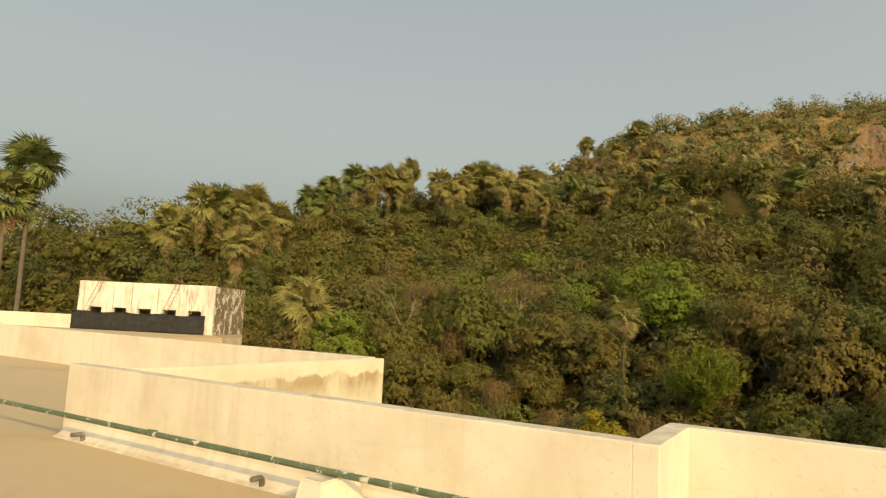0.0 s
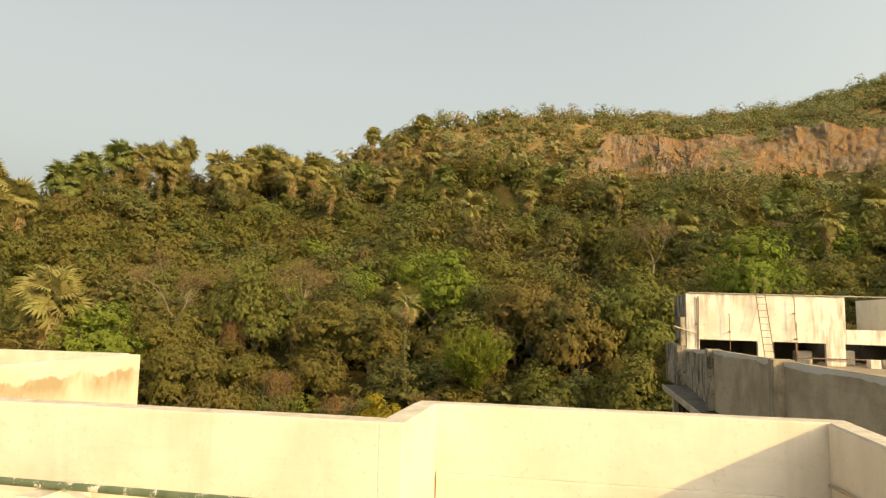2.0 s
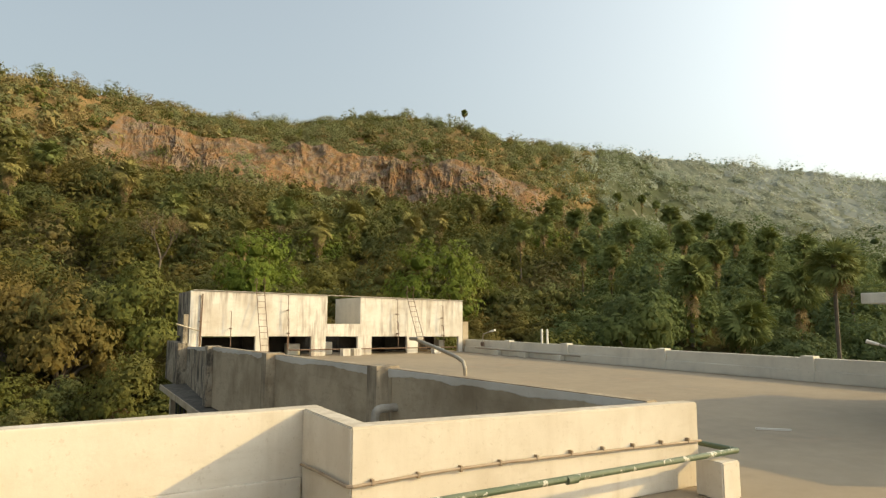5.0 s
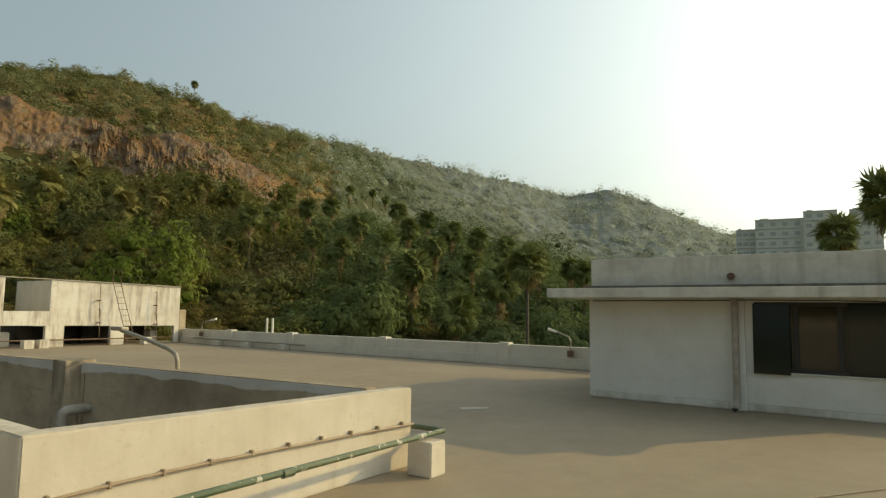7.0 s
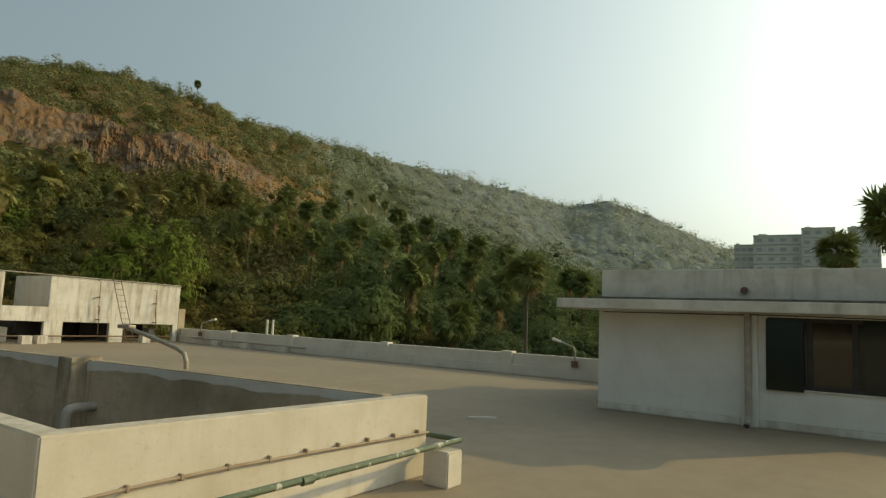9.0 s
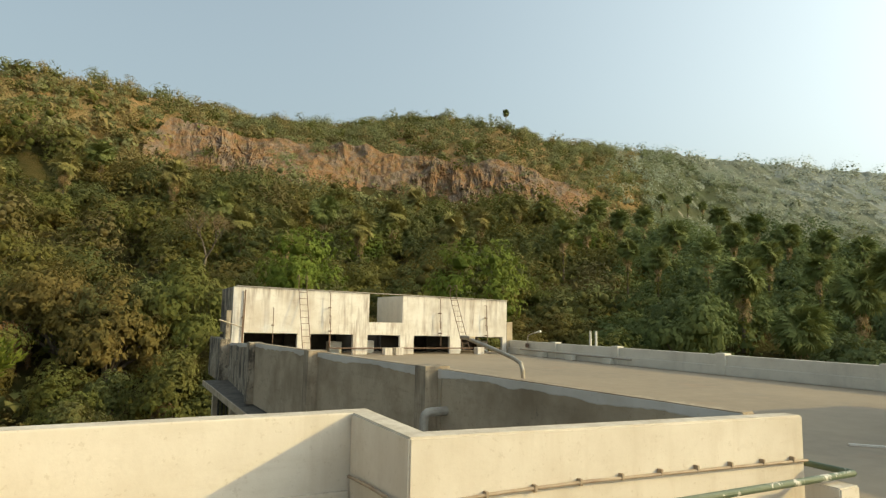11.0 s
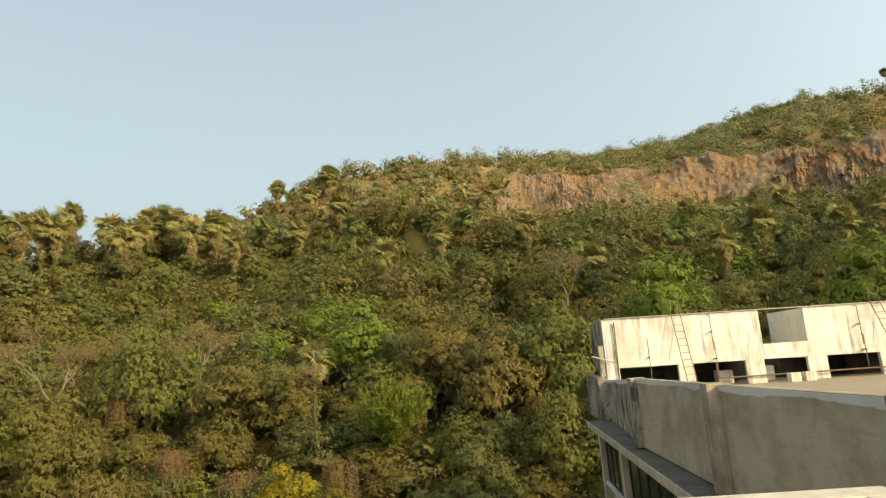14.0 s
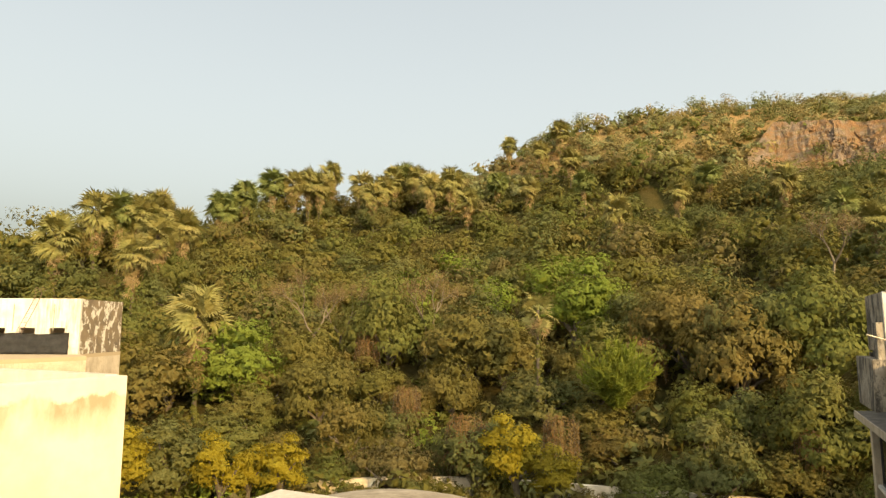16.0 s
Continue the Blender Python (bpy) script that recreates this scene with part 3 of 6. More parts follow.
def build_rock_face():
    """Old quarry cut: a broken band of columnar rock across the slope, loose earth over it."""
    rs = np.random.RandomState(5)
    az, t = np.linspace(1.0, 44.0, 660), np.linspace(-0.25, 1.14, 60)
    A, T = np.meshgrid(az, t, indexing="ij")
    e1, r1, e2, r2 = (np.interp(A, SLOPE_T[:, 0], SLOPE_T[:, k]) for k in range(1, 5))
    lo, hi = CZ + r1 * np.tan(np.radians(e1)) - 4.0, CZ + r2 * np.tan(np.radians(e2)) - 1.0
    fade = np.clip((A - 1) / 6, 0, 1) * np.clip((44 - A) / 5, 0, 1)
    S = np.radians(A) * 170
    gully = bumps(S, S * 0, 11.0, 21)
    R = r1 + (r2 - r1) * np.clip(T, 0, 1.2) ** (1.0 + 0.4 * gully) + np.minimum(T, 0) * 6 - 0.4
    Z = lo + (hi - lo) * T
    ragged = 0.9 * bumps(S, S * 0, 9.0, 17) + 0.5 * bumps(S, S * 0, 3.5, 18)
    Z = Z + ragged * np.clip(T, 0, 1.2)
    wander, drop = S + 0.8 * bumps(S, Z, 5.0, 19) + 0.35 * bumps(S, Z, 1.6, 23), Z + 1.6 * bumps(S, Z, 6.0, 20) + 0.6 * bumps(S, Z, 1.3, 24)

    def blocks(w, h, seed):
        """One random depth for every column of about w by h, broken off at uneven heights."""
        g = np.random.RandomState(seed).uniform(-1, 1, (97, 89))
        col = np.floor(wander / w).astype(int)
        row = np.floor(drop / h + 0.61 * (col * 13 % 7)).astype(int)
        return g[col % 97, row % 89]

    stony = np.clip(0.55 + 1.3 * bumps(S, Z, 13.0, 22) - 1.1 * (T - 0.55), 0.12, 1)
    block = 0.75 * blocks(2.3, 5.5, 11) + 0.6 * blocks(0.95, 3.2, 12) + 0.4 * blocks(0.5, 1.7, 13) + 0.10 * rs.uniform(-1, 1, S.shape)
    lumps = 0.9 * bumps(S, Z, 6.5, 14) + 0.5 * bumps(S, Z, 2.2, 15) + 0.3 * bumps(S, Z, 0.9, 25)
    R = R + fade * (0.8 * stony * block + lumps) + 3.0 * (1 - fade)
    Z = Z + 0.4 * bumps(S, Z, 2.7, 16)
    v = np.stack([CX + R * np.sin(np.radians(A)), CY + R * np.cos(np.radians(A)), Z], -1).reshape(-1, 3)
    n, m = A.shape
    i, j = np.meshgrid(np.arange(n - 1), np.arange(m - 1), indexing="ij")
    f = np.stack([i * m + j, (i + 1) * m + j, (i + 1) * m + j + 1, i * m + j + 1], -1).reshape(-1, 4)
    ob = new("rock_face", raw_mesh("rock_face", v, f, ROCK))
    tagged(ob, "broken orange-brown quarry rock face across the hill", "rock face", kind="structure")


build_rock_face()


# ---- palms: bearing, rise of the crown, nearest distance ----
PALM_LEFT = [(-65.7, 10.6, 76), (-67.2, 7.8, 76), (-44, 10.4, 116), (-46.8, 8.4, 112), (-50, 5.9, 102), (-50, 9.3, 122), (-53.3, 9.2, 140), (-40, 12, 138),
             (-37, 12.2, 138), (-35.1, 13.1, 150), (-32.3, 12.2, 142), (-30.4, 12.0, 140), (-28.3, 13.1, 160), (-18.9, 16.2, 178), (-16.1, 15.7, 176),
             (-14.3, 17.3, 180), (-24.2, 13.2, 172), (-20, 13, 168), (-17.1, 12.5, 165), (-22.6, 11.5, 160), (-4.2, 13.5, 168), (-4.4, 11.6, 150),
             (-1.9, 12.7, 168), (-9.4, 10.2, 150), (-44.2, 1.1, 64), (-15.7, 1.5, 57), (-38.4, 12.0, 140), (-42.3, 11.0, 130), (-55.5, 7.0, 110),
             (-31.2, 11.4, 138), (-29.3, 12.8, 150), (-27.4, 12.9, 160), (-51.6, 9.4, 122), (-48.9, 9.7, 124), (-48.6, 7.6, 108), (-36, 12.0, 140), (-26, 12.2, 160), (-12.2, 12.8, 165), (-13.4, 14.8, 172)]
PALM_RIGHT = [(3.6, 11.8, 160), (9.1, 8.1, 118), (13, 7.6, 105), (7.3, 9.4, 128), (36.4, 10, 150), (33.9, 10.4, 158), (24.5, 10.8, 158), (41, 9.6, 140),
              (40.1, 7.9, 130), (48.6, 9.9, 140), (40.9, 9.2, 140), (66.9, 3.3, 95), (56.5, -0.2, 72), (45, 8.6, 140), (52, 6.8, 130),
              (46.5, 10.0, 150), (49.8, 9.3, 148), (51, 8.4, 140), (43, 8.4, 132), (47.5, 7.0, 120), (53.8, 7.6, 146), (56, 6.6, 140), (58.5, 5.9, 136), (61, 5.2, 140), (54.5, 5.2, 112), (50, 5.4, 108),
              (46, 5.0, 100), (43.5, 5.8, 104), (58, 3.9, 104), (64, 3.6, 118), (68, 2.9, 124), (52.5, 3.4, 92), (60.5, 2.2, 88), (71, 2.2, 120), (38, 7.4, 118), (30.5, 9.2, 140), (28, 8.4, 126), (19.5, 8.4, 122), (16.2, 9.6, 136), (22.5, 9.4, 138)]


def palm_plan():
    """Where each palm stands: bearing, distance, height of the crown, size."""
    rs = random.Random(4)
    out = []
    for az, el, d in PALM_LEFT + PALM_RIGHT:
        far, el = d, el + ((0.5 if az > -43 else -0.1) if -60 < az < -25 and el > 7 else 0.6 if az > 37 and d > 80 else 0.0)
        if az > -64 and el > 2 and d > 80:
            far = 78.0
            edge = float(np.interp(az, RIDGE_T[:, 0], RIDGE_T[:, 2])) * 0.97
            while far < edge and CZ + far * math.tan(math.radians(el)) - float(tops(np.float64(az), np.float64(far))) > (6.0 if az < -22 else 4.6 if az > 37 else 3.5):
                far += 1.0
        size = min(max(far / 120, 1.15 if az < -22 else 0.6), 1.4 if az < -22 else 0.95) if far > 80 else 1.0
        out.append((az, far, CZ + far * math.tan(math.radians(el)), size * rs.uniform(0.92, 1.1) * (0.88 if az > 37 and far > 80 else 1.0)))
    return out


PALM_SPOTS = palm_plan()


def palm_near(az, r):
    """Whether a palm stands just there or just behind, so that it would be hidden."""
    return any(abs(math.radians(az - a)) * r < (3.0 if d > 80 else 3.4) and (-5.0 if d > 80 else -9.0) < r - d < 0.8 for a, d, z, s in PALM_SPOTS)



# ---- trees ----
def leaf_cards(rs, c, n, size):
    """Pointed leaves at the points c, lying roughly across the directions n."""
    k = len(c)
    n = n + rs.normal(0, 0.24, (k, 3))
    n /= np.linalg.norm(n, axis=1, keepdims=True)
    d = np.cross(n, rs.normal(0, 1, (k, 3)))
    d /= np.linalg.norm(d, axis=1, keepdims=True) + 1e-9
    w = np.cross(n, d)
    s = size * rs.uniform(0.6, 1.4, (k, 1))
    tip = c + d * s * 0.75 + np.array([0, 0, -0.22]) * s
    v = np.stack([c - d * s * 0.4 + w * s * 0.36, tip, c - d * s * 0.4 - w * s * 0.36], 1).reshape(-1, 3)
    return v, np.arange(3 * k).reshape(-1, 3)


def crown_points(rs, radius, tall, lobes, count, knots=0):
    """Points on a crown: boughs round the middle, leafy pads on every bough, leaves on every pad; and the directions out of it."""
    a, q = rs.uniform(0, 2 * np.pi, lobes), np.sqrt(rs.uniform(0.05, 1, lobes))
    c = np.stack([np.cos(a) * q * radius * 0.72, np.sin(a) * q * radius * 0.72, rs.uniform(0.15, 1.0, lobes) * tall * (1 - 0.45 * q * q)], 1)
    s = radius * rs.uniform(0.30, 0.50, lobes) * (12.0 / max(lobes, 9)) ** 0.3
    knots = knots or max(12, int(count / 11))
    pick = rs.choice(lobes, knots, p=s ** 2 / np.sum(s ** 2))
    d = rs.normal(0, 1, (knots, 3))
    d[:, 2] = np.abs(d[:, 2]) * np.where(rs.rand(knots) < 0.8, 1, -0.6)
    d /= np.linalg.norm(d, axis=1, keepdims=True)
    k = c[pick] + d * (s[pick] * rs.uniform(0.82, 1.02, knots))[:, None] * np.array([1, 1, 0.9])
    free = np.ones(knots, bool)
    for i in range(lobes):
        free &= np.linalg.norm(k - c[i], axis=1) > s[i] * 0.74
    if free.sum() > 5:
        k, d = k[free], d[free]
    pad = 1.5 * radius / math.sqrt(len(k)) * rs.uniform(0.55, 1.15, len(k))
    on = rs.choice(len(k), count, p=pad ** 2 / np.sum(pad ** 2))
    e = rs.normal(0, 1, (count, 3)) + d[on] * 0.7 + np.array([0, 0, 0.35])
    e /= np.linalg.norm(e, axis=1, keepdims=True)
    p = k[on] + e * (pad[on] * rs.uniform(0.55, 1.08, count))[:, None] * np.array([1, 1, 0.62])
    n = e + 0.55 * d[on] + np.array([0, 0, 0.15])
    # looser leaves close the bough between the pads
    fill = rs.rand(count) < 0.45
    b = rs.choice(lobes, count, p=s ** 2 / np.sum(s ** 2))
    g = rs.normal(0, 1, (count, 3))
    g[:, 2] = np.where(rs.rand(count) < 0.7, np.abs(g[:, 2]), g[:, 2])
    g /= np.linalg.norm(g, axis=1, keepdims=True)
    q = c[b] + g * (s[b] * rs.uniform(0.58, 0.92, count))[:, None] * np.array([1, 1, 0.88])
    p, n = np.where(fill[:, None], q, p), np.where(fill[:, None], g, n)
    keep = np.ones(count, bool)
    for i in range(lobes):
        keep &= ~fill | (np.linalg.norm((p - c[i]) / np.array([1, 1, 0.88]), axis=1) > s[i] * 0.52)
    n /= np.linalg.norm(n, axis=1, keepdims=True)
    o = p - np.array([0, 0, tall * 0.35])
    n = n + 0.7 * o / (np.linalg.norm(o, axis=1, keepdims=True) + 1e-6)
    return p[keep], n[keep], c, s, np.where(fill, 1.35, 1.0)[keep, None]


def ball():
    """A rough round of 20 faces, as arrays."""
    bm = bmesh.new()
    bmesh.ops.create_icosphere(bm, subdivisions=1, radius=1.0)
    v, f = np.array([tuple(q.co) for q in bm.verts]), np.array([[q.index for q in g.verts] for g in bm.faces])
    bm.free()
    return v, f


BALL = ball()


def dense_lobes(rs, c, s, shrink=0.64):
    """The dense dark inside of each lobe: a ragged lump well within the outer leaves."""
    base, f = BALL
    b = base[None] * rs.uniform(0.7, 1.15, (len(c), len(base), 1)) * np.array([1, 1, 0.85])
    v = (c[:, None, :] + b * (s * shrink)[:, None, None]).reshape(-1, 3)
    return v, (f[None] + len(base) * np.arange(len(c))[:, None, None]).reshape(-1, 3)


def crown_mesh(name, seed, radius, tall, lobes, leaves, size, material, z0):
    rs = np.random.RandomState(seed)
    p, n, c, s, big = crown_points(rs, radius, tall, lobes, leaves)
    v, f = leaf_cards(rs, p, n, size * big)
    v2, f2 = dense_lobes(rs, c, s, 0.36)
    me = raw_mesh(name, np.concatenate([v, v2]) + np.array([0, 0, z0]), np.concatenate([f, f2 + len(v)]), material)
    return me, c, s


def tree_kind(seed, radius, tall, material, label, leaves=1500, size=0.42, lobes=19, bare=0.8, category="tree", group="trees on the near slope"):
    """One tree with a forked trunk and a leafy crown, standing at the origin far below the ground, to be copied."""
    root = thing("tree", (0, 0, -300), label, category, group)
    me, c, s = crown_mesh("crown", seed, radius, tall, lobes, leaves, size, material, 0)
    rs = random.Random(seed)
    bm = bmesh.new()
    tube([(0, 0, -1.2), (0.1, 0, bare * 0.5), (rs.uniform(-.2, .2), rs.uniform(-.2, .2), bare + 0.3)], [0.26, 0.2, 0.17], 7, bm)
    for k in range(min(6, len(c))):
        tip = Vector(c[k]) + Vector((0, 0, bare))
        mid = Vector((tip.x * 0.4 + rs.uniform(-.2, .2), tip.y * 0.4, bare + (tip.z - bare) * 0.5))
        tube([(0, 0, bare * 0.8), mid, tip], [0.13, 0.08, 0.03], 5, bm)
    trunk = part("trunk", bm, BARK, root)
    trunk.matrix_parent_inverse, trunk.matrix_basis = Matrix(), Matrix()
    crown = new("crown", me)
    crown.parent = root
    crown.location = (0, 0, bare)
    return root


def plant(kind, at, turn, size, tall=1.0):
    return copy_thing(kind, Matrix.LocRotScale(at, Euler((0, 0, turn)), None) @ Matrix.Diagonal((size, size, size * tall, 1)))


DULL = "olive-green broadleaf tree with a dense uneven crown"
KINDS = [tree_kind(20 + i, r, h, m, lab, int(n * 0.87), sz * 0.94) for i, (r, h, m, lab, n, sz) in enumerate([
    (3.5, 4.2, LEAF, DULL, 6600, 0.175), (3.1, 3.6, LEAF_GOLD, "yellowish olive broadleaf tree with a dense crown", 5600, 0.165), (3.9, 4.4, LEAF_GREEN, "green broadleaf tree with a wide uneven crown", 7000, 0.18),
    (2.8, 4.8, LEAF_DARK, "dark green tree with a tall dense crown", 6000, 0.17), (3.6, 4.0, LEAF_DEEP, "dark green tree with a broad crown", 6600, 0.18),
    (3.2, 3.4, LEAF_DRY, "half-dry brownish tree with thin foliage", 5200, 0.135), (2.8, 3.0, LEAF, "low olive-green bush on the slope", 5600, 0.15),
    (3.4, 4.8, LEAF_LIME, "fresh lime-green tree among olive ones", 6600, 0.165)])]
VALLEY = [tree_kind(40 + i, rr, hh, mm, "green valley tree with a dense mounded crown, haze in its leaf colour", nn, 0.19) for i, (rr, hh, mm, nn) in enumerate([(3.4, 4.0, LEAF_VALLEY, 5600), (3.8, 4.4, LEAF_VALLEY_DARK, 6000)])]
FLOWER = tree_kind(51, 2.0, 3.9, LEAF_FLOWER, "bright yellow flowering tree at the foot of the hill", 8200, 0.105, 26, 1.6, group="yellow trees")


def clear_of_house(x, y):
    """Whether the ground is open there, outside the building's plan."""
    return not (x < -35.4 and y < 39 and y < 39 + (x + 41) * 0.45) and not (2 < x < 24 and y < 38) and not (x < 24 and y < 14)


def choose(rs, az, r):
    """Which sort of tree grows there: 0 to 7 as in KINDS."""
    u, v = rs.random(), rs.random()
    # beyond 150 m mostly the haze-paled leaves
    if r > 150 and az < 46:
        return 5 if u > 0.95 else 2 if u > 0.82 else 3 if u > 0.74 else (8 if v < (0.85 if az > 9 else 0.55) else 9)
    if az > 40 + 6 * v:
        return 10 if u < 0.6 else 11
    # share of dark-leaved kinds, raised to match the slope's darker tone
    shade = (0.48 if az > 8 and r < 140 else ((0.16 if r < 62 else 0.34) if az > -22 and r < 140 else 0.12))
    if u < shade:
        return 3 if v < 0.4 else 4
    if u > 0.945 and az < 45:
        return 5
    if u > 0.935 and az < 45:
        return 7
    return (0, 1, 2, 6)[int(v * 4)]


NEAR_EDGE = 74.0


def near_forest():
    rs = random.Random(8)
    r = 50.0
    while r < NEAR_EDGE:
        step = 5.4 if r > 60 else 4.5
        n = int(math.radians(168) * r / step)
        for k in range(n):
            az = -80 + 168 * (k + rs.uniform(-.4, .4)) / n
            d = r + rs.uniform(-1.8, 1.8)
            p = spot(az, d)
            if clear_of_house(p.x, p.y) and not palm_near(az, d):
                c = choose(rs, az, d)
                plant(KINDS[c] if c < 8 else VALLEY[c - 10], p - Vector((0, 0, 0.4)), rs.uniform(0, 6.28), rs.choice((0.75, 0.95, 1.1, 1.2, 1.3, 1.45, 1.65) if r > 60 else (0.7, 0.85, 1.0, 1.1, 1.2)) * rs.uniform(0.92, 1.08), rs.choice((0.75, 0.85, 1.0, 1.12, 1.25)))
        r += 5.0 + (r - 50) * 0.03
    for k in range(22):
        az = -36 + 44 * (k + rs.uniform(-.4, .4)) / 22
        plant(KINDS[rs.choice((0, 1, 3, 5, 6))], spot(az, 47.2 + rs.uniform(-.6, .6), -0.7), rs.uniform(0, 6.28), rs.uniform(0.3, 0.52))
    plant(KINDS[7], spot(-13.0, 75, 0.8), 1.0, 1.75)
    plant(KINDS[7], spot(-11.2, 75, 0.3), 3.0, 1.3)
    for az, d, s in ((-48.5, 47, 1.15), (-41, 46, 1.05), (-36.5, 47, 0.95), (-17.3, 46.5, 1.25), (-14, 46, 0.9), (-39, 48, 0.8)):
        plant(FLOWER, spot(az, d, -0.2), rs.uniform(0, 6.28), s)


near_forest()
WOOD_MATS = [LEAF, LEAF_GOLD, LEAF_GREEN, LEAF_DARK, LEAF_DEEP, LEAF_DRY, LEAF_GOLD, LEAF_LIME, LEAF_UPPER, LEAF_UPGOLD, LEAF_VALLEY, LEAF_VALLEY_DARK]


def far_forest(name, label, r0, r1, az0, az1, gap, radius, leaves, size, seed, keep=lambda az, r: 1.0, tall=1.2, mats=None, grow=0.3, lobes=10, lie=0.2, heart=0.26):
    """Woods too many to count, as one mesh of leafy crowns."""
    rs, pick = np.random.RandomState(seed), random.Random(seed)
    vs, fs, ix, soft, off = [], [], [], [], 0
    r = r0
    while r < r1:
        k = 1 - grow + grow * r / r0
        g = gap * k
        n = max(1, int(math.radians(az1 - az0) * r / g))
        az = az0 + (az1 - az0) * (np.arange(n) + rs.uniform(-.45, .45, n)) / n
        d = r + rs.uniform(-.5, .5, n) * g
        z = ground_z(az, d)
        limit = np.interp(az, RIDGE_T[:, 0], RIDGE_T[:, 2]) * 1.04
        for a, q, h, lim in zip(az, d, z, limit):
            if q > lim or rs.rand() > keep(a, q) or radius > 2.5 and palm_near(a, q):
                continue
            s = rs.choice((0.6, 0.8, 0.95, 1.05, 1.3)) * rs.uniform(0.9, 1.1) * radius * k
            p, nn, c, sz, big = crown_points(rs, s, s * tall, lobes, leaves)
            rise = np.array([1, 1, rs.choice((0.7, 0.85, 1.0) if a < -24 and q > 100 else (0.75, 0.9, 1.05, 1.2, 1.35)) if radius > 2.5 else 1.0])
            v, f = leaf_cards(rs, p * rise, nn + np.array([0, 0, lie]), size * k * big)
            v2, f2 = dense_lobes(rs, c * rise, sz, heart)
            at = np.array([CX + q * math.sin(math.radians(a)), CY + q * math.cos(math.radians(a)), h - (0.1 if lie < 0.9 else 0.4) * s])
            vs += [v + at, v2 + at]
            fs += [f + off, f2 + off + len(v)]
            off += len(v) + len(v2)
            ix.append(np.full(len(f) + len(f2), (pick.randrange(len(mats)) if mats else choose(pick, a, q))))
            soft += [np.zeros(len(f), bool), np.ones(len(f2), bool)]
        r += g * 0.9
    ob = new(name, raw_mesh(name, np.concatenate(vs), np.concatenate(fs), mats or WOOD_MATS, np.concatenate(soft), np.concatenate(ix)))
    return tagged(ob, label, "woods", kind="stuff")


def off_rock(az, r):
    """Few trees on the rock band and on the dry grass round it."""
    if 2 < az < 43.5 and 164 < r < 180:
        return 0.5 if az < 7 else (0.55 if r > 175 else 0.10)
    if 0 < az < 43 and 157 < r <= 164:
        return 0.45
    if 2 < az < 9 and 180 <= r < 205 or 27 < az < 36 and 188 < r < 232 and abs(r - 250 + 4.5 * (az - 24)) < 16:
        return 0.3
    return 0.97


far_forest("hillside_woods", "dense olive-green woods covering the hillside", NEAR_EDGE + 2, 150, -80, 46, 6.0, 4.6, 1330, 0.325, 61, off_rock, 1.15)
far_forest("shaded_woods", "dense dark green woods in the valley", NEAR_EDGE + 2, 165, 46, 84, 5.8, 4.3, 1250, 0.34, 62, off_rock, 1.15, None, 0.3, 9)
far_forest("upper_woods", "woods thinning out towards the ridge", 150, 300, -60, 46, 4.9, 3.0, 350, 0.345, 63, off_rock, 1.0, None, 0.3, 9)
far_forest("side_woods", "green woods on the flank of the hill, paled for haze", 166, 255, 42, 84, 5.6, 4.1, 330, 0.46, 67, lambda a, r: 0.97, 1.1, [LEAF_FLANK, LEAF_FLANK, LEAF_FLANK, LEAF_MID], 0.3, 8, 1.0, 0.22)
far_forest("middle_woods", "woods further along the hill, haze put into their grey-green", 255, 380, 42, 84, 7.2, 5.0, 210, 0.6, 74, lambda a, r: 0.97, 1.05, [LEAF_MID, LEAF_MID, LEAF_FLANK], 0.3, 8, 1.3, 0.2)
far_forest("distant_woods", "woods on the distant hill, leaf colour paled for haze", 380, 670, 42, 84, 9.6, 6.6, 105, 1.0, 64, lambda a, r: 0.97, 1.0, [LEAF_FAR, LEAF_FAR, LEAF_MID], 0.25, 8, 1.5, 0.22)


